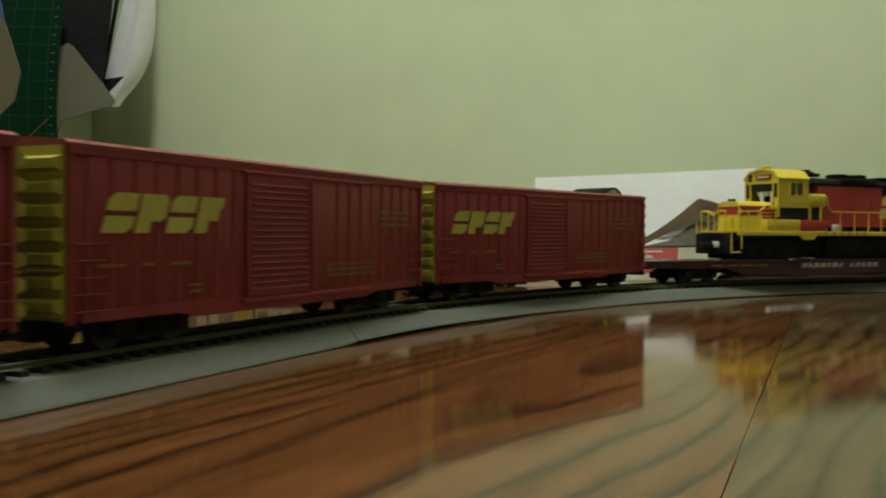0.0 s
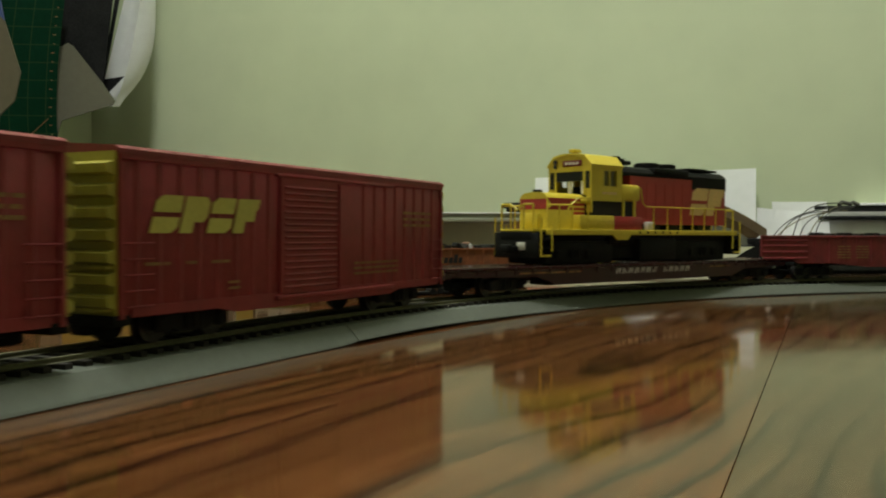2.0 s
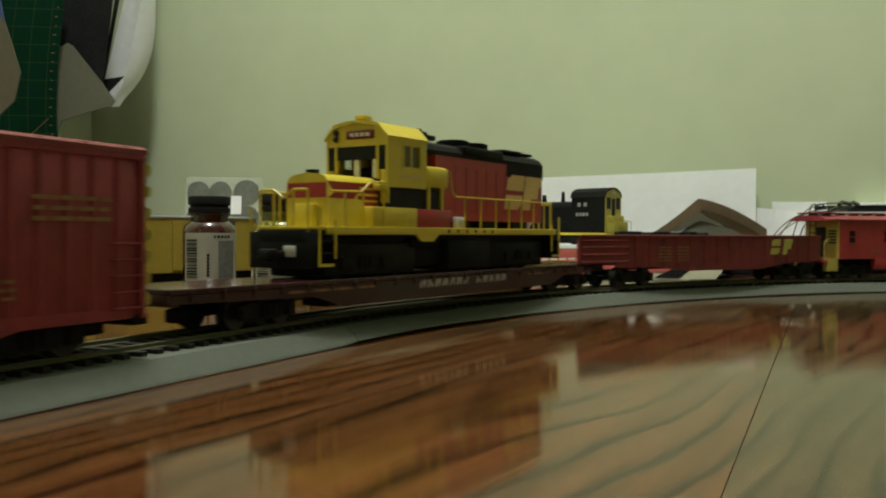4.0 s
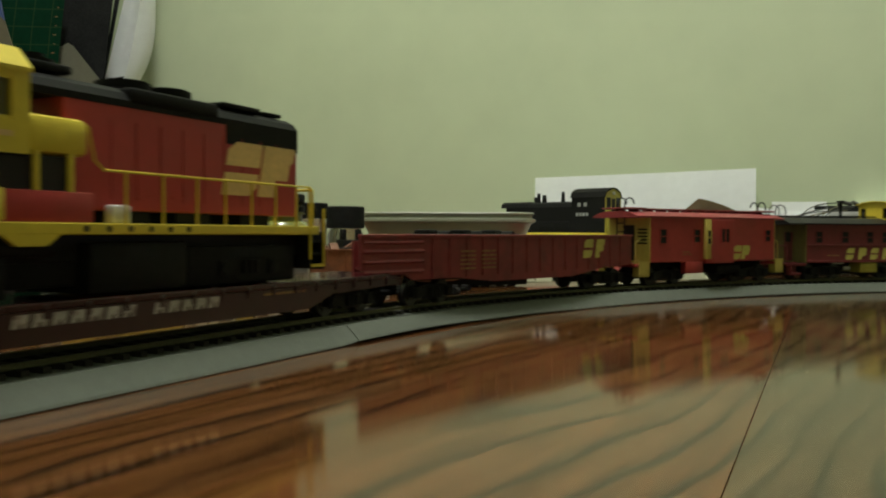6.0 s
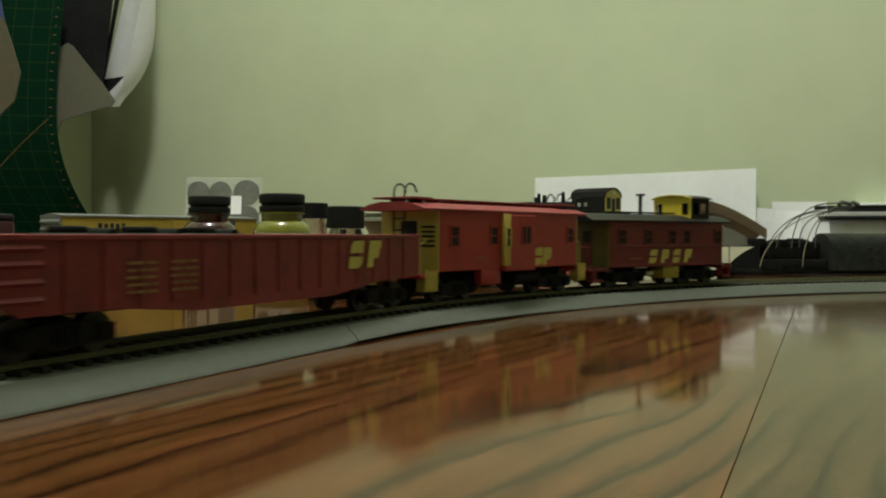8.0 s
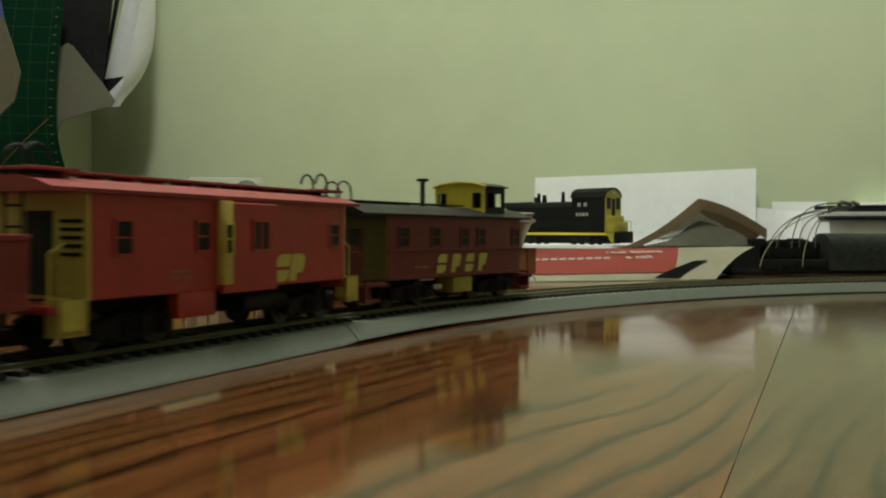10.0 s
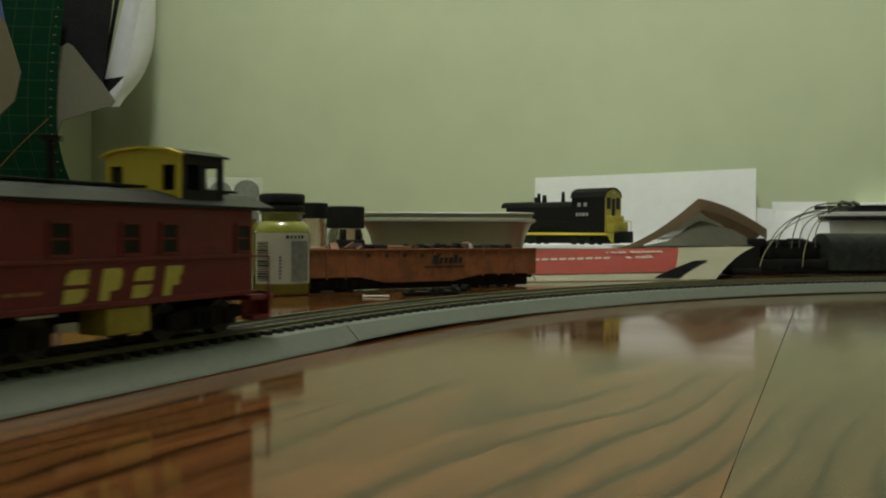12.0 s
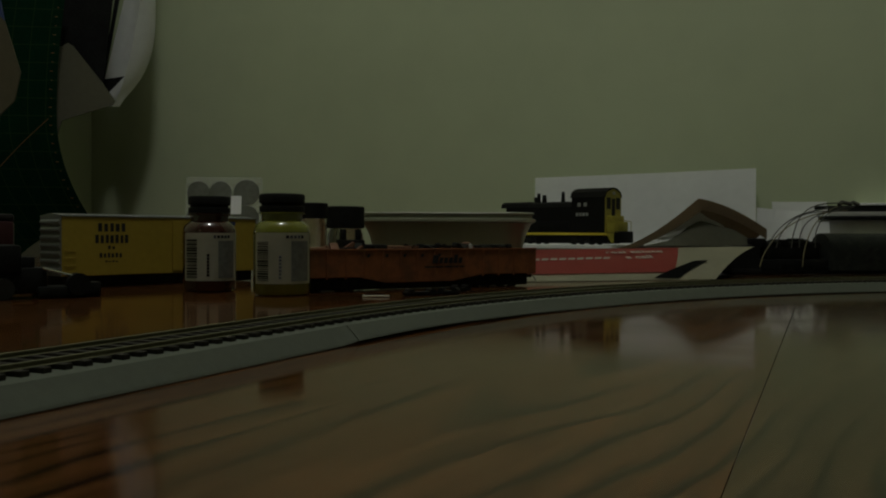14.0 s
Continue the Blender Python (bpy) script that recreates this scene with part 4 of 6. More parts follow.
    part("stripe", bm, RED_LOCO, loco, "red speed stripes", smooth=False)
    part("class_lamp", cyl(bm_new(), (n0 + 3, 0, nz), (n0 + 3, 0, nz + 1.6), 2.4, 14), BLACK, loco)
    part("nose_step", box(bm_new(), n0 - 2.6, n0, -5, 5, ZD, 26, 0.4), YELLOW, loco)
    # side casing below the cab: yellow, ending in a red round-fronted part
    for s in (-1, 1):
        y0, y1 = min(s * 8, s * 15.2), max(s * 8, s * 15.2)
        part("side_casing", box(bm_new(), -56, -28, y0, y1, ZD, 25.4, 0.5), YELLOW, loco, "yellow casing beside the cab")
        bm = box(bm_new(), -28, -4, y0, y1, ZD, 25.2, 0.4)
        cyl(bm, (-28, y0 + 0.05, 21.6), (-28, y1 + 0.1, 21.6), 3.6, 20)
        part("side_casing", bm, RED_LOCO, loco, "red casing with rounded front")
        # Solid near-black block puts the recess's shade into colour; no louvres are cut.
        part("recess_shade", box(bm_new(), -46, -9, min(s * 7, s * 13.8), max(s * 7, s * 13.8), 25.3, 33.2), DARK_GAP, loco, "near-black block for the shaded recess below the cab")
        bm = bm_new()
        for x in (-20.5, -11.0):
            box(bm, x, x + 1.3, min(s * 14.0, s * 15.0), max(s * 14.0, s * 15.0), 24, 34)
        part("cab_post", bm, YELLOW, loco, smooth=False)
    # cab
    c0, c1, CW = -47.0, -21.5, 14.8
    zc = 33.0
    bm = bm_new()
    wall = [(-CW, zc), (-CW, 51.5), (-CW + 4.5, 55.5), (0, 57.3), (CW - 4.5, 55.5), (CW, 51.5), (CW, zc)]
    cab = part("cab", prism(bm, wall, "x", c1 - 1.2, c1), YELLOW, loco, "yellow driver's cab", smooth=False)
    for s in (-1, 1):
        bm = bm_new()
        y0, y1 = min(s * (CW - 1), s * CW), max(s * (CW - 1), s * CW)
        box(bm, c0 + 1.2, c1 - 1.2, y0, y1, zc, 41.0)
        box(bm, c0 + 1.2, c1 - 1.2, y0, y1, 49.0, 52)
        box(bm, c0 + 1.2, -37, y0, y1, 40.9, 49.1)
        box(bm, -26.5, c1 - 1.2, y0, y1, 40.9, 49.1)
        part("cab_side", bm, YELLOW, cab, "yellow cab side with a window", smooth=False)
    # front wall with a tall door opening and two corner windows
    for s in (-1, 1):
        part("front_panel", box(bm_new(), c0, c0 + 1.2, min(s * 11.6, s * CW), max(s * 11.6, s * CW), zc - 6, 39.5), YELLOW, cab, smooth=False)
        part("corner_post", box(bm_new(), c0, c0 + 1.2, min(s * 13.8, s * CW), max(s * 13.8, s * CW), 39.4, 48.6), YELLOW, cab, smooth=False)
        part("window_post", box(bm_new(), c0, c0 + 1.2, min(s * 9.4, s * 10.6), max(s * 9.4, s * 10.6), 36, 48.6), YELLOW, cab, smooth=False)
    arch = [(-CW, 48.5), (-CW, 51.5), (-CW + 4.5, 55.5), (0, 57.3), (CW - 4.5, 55.5), (CW, 51.5), (CW, 48.5)]
    part("cab_front", prism(bm_new(), arch, "x", c0, c0 + 1.2), YELLOW, cab, "yellow arched cab front", smooth=False)
    roof = [(-CW - 0.5, 51.0), (-CW - 0.5, 52.0), (-CW + 4.2, 57.0), (-4, 58.2), (4, 58.2), (CW - 4.2, 57.0), (CW + 0.5, 52.0), (CW + 0.5, 51.0), (CW - 4.5, 55.6), (0, 57.4), (-CW + 4.5, 55.6)]
    part("cab_roof", prism(bm_new(), roof, "x", c0 - 0.8, c1 + 0.4), YELLOW, cab, "bright yellow cab roof", smooth=False)
    for s in (-1, 1):
        part("side_window", box(bm_new(), -37, -26.5, min(s * (CW - 0.9), s * (CW - 0.6)), max(s * (CW - 0.9), s * (CW - 0.6)), 41, 49), CLEAR, cab, "clear sliding cab window")
        bm = box(bm_new(), -32.2, -31.4, min(s * (CW - 1.1), s * CW), max(s * (CW - 1.1), s * CW), 41, 49)
        box(bm, -37.8, -37, min(s * (CW - 0.5), s * (CW + 0.4)), max(s * (CW - 0.5), s * (CW + 0.4)), 40.2, 49.6)
        box(bm, -26.5, -25.7, min(s * (CW - 0.5), s * (CW + 0.4)), max(s * (CW - 0.5), s * (CW + 0.4)), 40.2, 49.6)
        part("window_frame", bm, YELLOW, cab, smooth=False)
        part("front_window", box(bm_new(), c0 + 0.2, c0 + 0.8, min(s * 10.6, s * 13.8), max(s * 10.6, s * 13.8), 39.5, 48.5), WINDOW, cab, "dark corner window")
    bm = box(bm_new(), c0 - 0.6, c0 + 0.4, -8.6, 4.6, 51.2, 54.4, 0.3)
    part("number_board", bm, RED_OLD, cab, "red number board")
    bm = bm_new()
    for i in range(4):
        box(bm, c0 - 0.75, c0 - 0.5, -6.6 + i * 2.5, -4.9 + i * 2.5, 52.1, 53.5)
    part("marking", bm, LETTER_WHITE, cab, smooth=False)
    bm = bm_new()
    for z in (51.4, 53.8):
        cyl(bm, (c0 - 0.9, 9.6, z), (c0 + 0.2, 9.6, z), 1.2, 12)
    part("headlight", bm, DARK_GAP, cab, "unlit twin headlight")
    bm = box(bm_new(), c0 + 0.1, c0 + 0.9, -9.4, 9.4, 43.4, 48.5)
    part("windscreen", bm, WINDOW, cab, "dark windscreen band")
    bm = box(bm_new(), c0 + 0.3, c0 + 0.9, -1.2, 1.2, 36.4, 43.4)
    box(bm, c0 + 0.3, c0 + 0.9, -9.2, -7.6, 36.4, 43.4)
    part("door_frame", bm, LETTER_WHITE, cab, "pale door frame", smooth=False)
    part("roof_beacon", box(bm_new(), c0 + 1.5, c0 + 7, -2.2, 2.2, 58.8, 60.6, 0.5), YELLOW, cab, "yellow roof beacon housing")
    part("cab_floor", box(bm_new(), c0 + 1, c1 - 1, -CW + 1, CW - 1, zc - 0.6, zc + 0.6), BLACK, cab)
    bm = box(bm_new(), -40, -33, -4, 4, zc, 41, 0.6)
    box(bm, -34, -32.4, -4, 4, 38, 46, 0.5)
    part("seat", bm, BLACK, cab)
    add_bars(loco, -CW - 0.06, -38, -25, 35.6, 38.6, 1, LETTER_PEACH, 41)
    bm = box(bm_new(), c0 - 3.4, c0 + 0.2, -CW + 0.4, -CW + 4.6, 31.6, 34.2, 0.6)
    part("sunshade", bm, YELLOW, loco)
    # long hood: yellow shoulder, red side, black roof
    HW, hz = 10.6, 50.2
    part("hood_shoulder", box(bm_new(), c1, -5.0, -14.8, 14.8, 33.6, 42.4, 1.6), YELLOW, loco, "yellow hood shoulder behind the cab")
    h1 = 86.0
    part("long_hood", box(bm_new(), -9, h1, -HW, HW, ZD + 3.2, hz - 1.8, 0.4), RED_LOCO, loco, "red long hood", smooth=False)
    bm = bm_new()
    for i in range(9):
        x = 6 + i * 8.6
        for s in (-1, 1):
            box(bm, x - 0.2, x + 0.2, min(s * (HW - 0.1), s * (HW + 0.18)), max(s * (HW - 0.1), s * (HW + 0.18)), ZD + 6, 44)
    for s in (-1, 1):
        for i in range(3):
            box(bm, 10 + i * 8.6, 17 + i * 8.6, min(s * (HW - 0.1), s * (HW + 0.2)), max(s * (HW - 0.1), s * (HW + 0.2)), 25, 25.5)
    part("hood_door_seams", bm, RED_LOCO, loco, smooth=False)
    for x0, x1 in ((4, 20), (30, 44), (58, 72)):
        part("hood_base_gap", box(bm_new(), x0, x1, -HW + 1, HW - 1, ZD + 0.1, ZD + 3.4), BLACK, loco)
    # Pale block added in place of the bright wall visible through this gap.
    part("gap_light_block", box(bm_new(), 3, 9, -14.2, -11.0, ZD, 22.6, 0.6), LETTER_WHITE, loco, "small pale block for wall light seen through the gap")
    top = [(-HW - 0.15, hz - 8.0), (-HW - 0.15, hz - 0.6), (-HW + 1.6, hz + 1.5), (-6, hz + 3.0), (-2, hz + 3.4), (2, hz + 3.4), (6, hz + 3.0), (HW - 1.6, hz + 1.5), (HW + 0.15, hz - 0.6), (HW + 0.15, hz - 8.0)]
    bm = prism(bm_new(), top, "x", 50, h1 + 0.3)
    top2 = [(p[0], max(p[1], hz - 2.4)) for p in top]
    prism(bm, top2, "x", c1 + 0.5, 50)
    part("hood_roof", bm, BLACK_PAINT, loco, "black hood roof", smooth=False)
    bm = bm_new()
    for x, r in ((-9, 5.2), (-9, 3.0)):
        cyl(bm, (x, 0, hz + 4), (x, 0, hz + (7.2 if r > 4 else 8.6)), r, 20)
    box(bm, -21, -2, -6, 6, hz + 4, hz + 6.2, 0.6)
    part("exhaust_housing", bm, BLACK_PAINT, loco)
    for x in (20, 36):
        bm = cyl(bm_new(), (x, 0, hz + 3.8), (x, 0, hz + 5.8), 7.4, 24)
        cyl(bm, (x, 0, hz + 5.7), (x, 0, hz + 6.3), 6.2, 24)
        part("roof_fan", bm, BLACK_PAINT, loco, "round black roof fan")
    bm = box(bm_new(), 52, 70, -8, 8, hz + 3.4, hz + 4.9, 0.4)
    box(bm, 74, 84, -6, 6, hz + 3.6, hz + 4.8, 0.4)
    part("radiator_hatch", bm, BLACK_PAINT, loco)
    part("dynamic_brake", box(bm_new(), 12, 46, -HW - 0.9, HW + 0.9, hz - 1.0, hz + 3.0, 1.0), BLACK_PAINT, loco, "black dynamic brake bulge")
    # railway mark on the hood side
    slant_blocks(loco, -HW - 0.2, 47.5, 85.8, 27.0, 43.2, "ot", 4.0, LETTER_PEACH, gap=0.06)
    # side handrails
    for s in (-1, 1):
        bm = bm_new()
        y = s * (W - 0.6)
        for x in (6, 19, 32, 44, 56, 68, 79, 86.5):
            tube(bm, [(x, y, ZD), (x, y, 30.6)], 0.40)
        tube(bm, [(-6, y, 41), (-4, y, 33), (-1, y, 30.8), (87, y, 30.8)], 0.34)
        part("handrail", bm, YELLOW, loco, "yellow walkway handrail")
        bm = bm_new()
        for x in (-72, -62, -50):
            tube(bm, [(x, y, ZD), (x, y, 30.4)], 0.46)
        tube(bm, [(-80, y, 30), (-63, y, 30.4), (-58, y, 34), (-49, y, 34.4)], 0.42)
        part("handrail", bm, YELLOW, loco, "yellow nose handrail")
    # tank, trucks
    part("fuel_tank", box(bm_new(), -4, 30, -14, 14, 0.6, 13.5, 1.2), BLACK, loco, "black fuel tank")
    part("frame_block", box(bm_new(), -82, 82, -9.5, 9.5, 2.6, 14.0, 0.8), BLACK, loco, "black lower frame between the trucks")
    for x0, x1 in ((-80, -26), (31, 82)):
        part("truck_skirt", box(bm_new(), x0, x1, -12.8, 12.8, 0.5, 12.0, 1.0), BLACK, loco, "black block between the wheels")
    part("air_tank", cyl(bm_new(), (-30, -12, 12.2), (-14, -12, 12.2), 2.2, 14), BLACK, loco)
    for x in (-58, 58):
        add_truck(loco, x, True)
    return loco


# ---- how far the train has come, in millimetres along the track (it runs towards lower s) ----
TRAVEL = [(0.0, 0.0), (0.5, -45.4), (1.0, -90.4), (1.5, -134.5), (2.0, -177.0), (2.5, -217.8), (5.0, -431.6), (5.5, -477.0), (6.0, -522.0), (6.5, -567.5),
          (7.0, -613.5), (7.5, -660.0), (8.0, -706.5), (8.5, -753.5), (11.0, -984.5), (11.5, -1032.0), (12.0, -1079.5), (12.5, -1126.6), (13.0, -1174.0), (13.5, -1221.0), (14.0, -1268.0)]


def travel(t):
    """Smooth through the rows of TRAVEL (Catmull-Rom)."""
    n = len(TRAVEL)
    i = max(k for k in range(n - 1) if TRAVEL[k][0] <= t + 1e-9)

    def slope(k):
        a, b = TRAVEL[max(0, k - 1)], TRAVEL[min(n - 1, k + 1)]
        return (b[1] - a[1]) / (b[0] - a[0])
    (t0, d0), (t1, d1) = TRAVEL[i], TRAVEL[i + 1]
    h = t1 - t0
    u = (t - t0) / h
    return ((2 * u ** 3 - 3 * u ** 2 + 1) * d0 + (u ** 3 - 2 * u ** 2 + u) * h * slope(i) + (-2 * u ** 3 + 3 * u ** 2) * d1 + (u ** 3 - u ** 2) * h * slope(i + 1))


def car_pose(s, half, lift=0.0):
    """A car stands with its two trucks on the track."""
    xa, ya, _ = on_track(s - half)
    xb, yb, _ = on_track(s + half)
    return mp((xa + xb) / 2, (ya + yb) / 2, RAIL_TOP + lift, math.degrees(math.atan2(yb - ya, xb - xa)))


def truck_turn(s, half, x):
    xa, ya, _ = on_track(s - half)
    xb, yb, _ = on_track(s + half)
    return math.degrees(on_track(s + x)[2] - math.atan2(yb - ya, xb - xa))


def couple_up(built, s, heavy=False, front=0.0, rear=0.0):
    """Give a car its two trucks, set off from its bearing points by front and rear, and list it for the run."""
    car, half = built
    trucks, sets = [], []
    for x, c in ((-half + front, -1), (half + rear, 1)):
        tr, ws = add_truck(car, x, heavy, c)
        trucks.append((tr, x))
        sets += ws
    car.matrix_basis = car_pose(s, half)
    moving.append((car, s, half, trucks, sets))
    return car


FLATCAR_S = 347.0
boxcar = couple_up(build_boxcar(), -289.7)
for s in (-99.6, 93.6):
    twin = copy_thing(boxcar, car_pose(s, 58.0))
    trucks = [o for o in twin.children if o.name.startswith("truck")]
    moving.append((twin, s, 58.0, [(o, o.location.x / MM) for o in trucks], [(w, w.location.x / MM) for o in trucks for w in o.children if w.name.startswith("wheelset")]))
couple_up(build_flatcar(), FLATCAR_S, rear=10.0)
couple_up(build_gondola(), 585.0, front=13.0, rear=13.0)
couple_up(build_bay_caboose(), 768.0)
couple_up(build_cupola_caboose(), 909.0)
diesel = build_diesel()
DIESEL_X = 0.5
diesel.matrix_basis = car_pose(FLATCAR_S, 108.0, 14.0) @ mp(DIESEL_X, 0)

# ---- still things on the table ----
GREEN_MAT = grid_material("green_cutting_mat", (0.003, 0.036, 0.015), (0.07, 0.10, 0.03))
CARD = mat("grey_brown_card", (0.108, 0.102, 0.064), 0.8, vary=0.08, scale=20, bump=0.1)
TAN = mat("tan_card", (0.088, 0.075, 0.041), 0.75, vary=0.1, scale=20, bump=0.1)
PAPER = mat("white_paper", (0.88, 0.88, 0.86), 0.8, vary=0.04, scale=12, bump=0.05, bump_scale=60)
PAPER_GREY = mat("grey_newsprint", (0.40, 0.39, 0.35), 0.85, vary=0.08, scale=15)
FOLD_GREY = mat("grey_olive_paper", (0.165, 0.162, 0.112), 0.85, vary=0.12, scale=25, bump=0.1, bump_scale=90)
CREAM = mat("cream_magazine_paper", (0.48, 0.455, 0.32), 0.55, vary=0.08, scale=15)
KRAFT = mat("brown_kraft_paper", (0.27, 0.195, 0.115), 0.75, vary=0.14, scale=18, bump=0.15, bump_scale=120)
COVER_RED = mat("coral_red_print", (0.42, 0.07, 0.055), 0.5, vary=0.06, scale=20)
PRINT_DARK = mat("dark_printed_photo", (0.011, 0.011, 0.010), 0.8, vary=0.6, scale=40, specular=0.1)
PRINT_BLUE = mat("blue_print", (0.04, 0.06, 0.16), 0.5, vary=0.2)
PAINT_ORANGE = mat("dark_red_paint_in_glass", (0.05, 0.012, 0.008), 0.1, vary=0.15, scale=40, coat=0.7)
PAINT_YELLOW = mat("olive_yellow_paint_in_glass", (0.165, 0.165, 0.018), 0.1, vary=0.12, scale=40, coat=0.7)
GLASS = mat("clear_jar_glass", (0.92, 0.95, 0.92), 0.04, vary=0.02, trans=1.0, ior=1.45)
LABEL = mat("cream_bottle_label", (0.70, 0.67, 0.54), 0.6, vary=0.05, scale=50)
INK = mat("black_ink", (0.012, 0.012, 0.012), 0.6, vary=0.2)
INK_GREY = mat("grey_small_print", (0.30, 0.30, 0.27), 0.6, vary=0.35, scale=300)
TUB = mat("milky_plastic_tub", (0.36, 0.36, 0.27), 0.3, vary=0.06, scale=20, trans=0.35)
COIN = mat("worn_silver_coin", (0.33, 0.33, 0.31), 0.36, metal=0.95, vary=0.25, scale=200, bump=0.6, bump_scale=500)
VINYL = mat("clear_vinyl_sheet", (0.80, 0.82, 0.76), 0.12, vary=0.03, alpha=0.16)
ORANGE = mat("weathered_orange_paint", (0.235, 0.080, 0.026), 0.6, vary=0.28, scale=40, bump=0.15, stain=(0.10, 0.042, 0.02), stain_amount=0.75)
UP_YELLOW = mat("faded_yellow_paint", (0.35, 0.25, 0.03), 0.5, vary=0.1, scale=40)
SILVER = mat("dull_silver_paint", (0.17, 0.175, 0.165), 0.5, metal=0.2, vary=0.15)
OLD_GREEN = mat("dark_grey_green_shell", (0.018, 0.020, 0.017), 0.5, vary=0.35, scale=40, bump=0.25, stain=(0.05, 0.05, 0.04), stain_amount=0.5, specular=0.25)
WIRE = mat("grey_wire_insulation", (0.07, 0.068, 0.055), 0.5, vary=0.2)
WIRE_TAN = mat("tan_wire_insulation", (0.22, 0.19, 0.09), 0.5, vary=0.2)
BROWN_BITS = mat("rusty_scrap", (0.14, 0.06, 0.03), 0.7, vary=0.4, scale=120)


def lerp(a, b, t):
    return a + (b - a) * t


# green cutting mat, bowed, leaning in the corner
def mat_face(u, v):
    z = 400 * v
    edge = -546 + (0.0023 if z < 200 else 0.00046) * (z - 200) ** 2
    deep = 1246 + 0.0013 * max(0.0, 210 - z) ** 2
    return (edge * deep / 1246 - 190 * (1 - u), deep - 40 * (1 - u) ** 2, z + 0.8)


cutting_mat = thing("cutting_mat", "green gridded cutting mat leaning bowed in the corner", "cutting mat")
part("mat_sheet", sheet(bm_new(), mat_face, 14, 24, 2.2), GREEN_MAT, cutting_mat)
bm = bm_new()
for i in range(26):
    z = 60 + i * 12.7
    p = mat_face(0.965, z / 400)
    w = 2.0 if i % 2 else 4.0
    box(bm, p[0] - w, p[0], p[1] - 1.2, p[1] - 0.4, z, z + 1.1)
part("ruler_marks", bm, LETTER_DIM, cutting_mat, "printed yellow ruler marks", smooth=False)
n = 10
bm = tube(bm_new(), [tuple(Vector(mat_face(lerp(0.25, 0.94, k / n), lerp(0.2, 0.49, k / n))) + Vector((0, -1.0, 0))) for k in range(n + 1)], 0.5, 5)
part("angle_line", bm, LETTER_DIM, cutting_mat, "printed diagonal guide line")

# grey card behind the mat and tan card before it
bm = prism(bm_new(), [(-554, 306), (-545, 311), (-538, 307), (-497, 256), (-474, 224), (-554, 199), (-585, 100), (-585, 0.3), (-660, 0.3), (-660, 300)], "y", 1281, 1283)
solid("cardboard_sheet", bm, CARD, "grey card with a folded corner beside the cutting mat", "cardboard", smooth=False)
bm = prism(bm_new(), [(-503, 283), (-497, 276), (-479, 218), (-486, 186), (-503, 169), (-522, 0.3), (-640, 0.3), (-640, 300)], "y", 1000, 1002)
tan_card = solid("cardboard_box_flap", bm, TAN, "tan cardboard flap with a blue corner print", "cardboard", smooth=False)
part("printed_corner", prism(bm_new(), [(-497.5, 277), (-503.5, 283.5), (-640, 300.5), (-640, 370), (-508, 330)], "y", 999.4, 1002.6), PRINT_BLUE, tan_card, "blue printed corner", smooth=False)


# curled white poster hanging against the wall
def poster_face(u, v):
    """u runs from the inner edge round the back to the front edge; v from the bottom tip up."""
    y = lerp(190, -330, v)
    k = min(1.0, max(0.0, (184 - y) / 184))
    right = lerp(212, 277, 1 - (1 - k) ** 3.4)
    band = lerp(200, 250, k ** 0.62)
    left = lerp(176, 221, k)
    if u < 0.55:
        t = u / 0.55
        px, depth = lerp(left, right, t), 1352 + 34 * math.sin(math.pi * t * 0.9) - 46 * t
    else:
        t = (u - 0.55) / 0.45
        px, depth = lerp(right, band, t ** 1.5), lerp(1317, 1268 - 70 * max(0.0, -y) / 330, t ** 0.7)
    return ((px - 784) / 1558 * depth, depth, 39.07 + (409 - y) / 1558 * depth)


poster = thing("curled_poster", "curled white paper poster hanging against the wall", "poster")
part("poster_sheet", sheet(bm_new(), poster_face, 22, 32, 0.5), PAPER, poster)
bm = bm_new()
for k in range(2):
    tube(bm, [((lerp(183, 214 + 4 * k, t) - 784) / 1558 * 1340, 1340, 39.07 + (409 - lerp(146, -40, t)) / 1558 * 1340) for t in (0, 0.25, 0.5, 0.75, 1.0)], 2.2, 6)
part("hanging_cord", bm, BLACK, poster, "dark cord beside the poster")
bm = prism(bm_new(), [(-519, 268), (-484, 273), (-508, 248)], "y", 1338, 1339)
part("printed_corner", bm, PRINT_DARK, poster, "dark printed corner", smooth=False)

bm = prism(bm_new(), [(-640, 0.3), (-592, 0.3), (-592, 200), (-548, 254), (-501, 257), (-486, 390), (-484, 640), (-640, 640)], "y", 1300, 1302)
dark_print = solid("printed_board", bm, PRINT_DARK, "tall dark printed board standing behind the cutting mat", "picture", smooth=False)
part("print_frame", prism(bm_new(), [(-552, 266), (-512, 270), (-512, 310), (-545, 310)], "y", 1299.2, 1300), PRINT_DARK, dark_print, smooth=False)


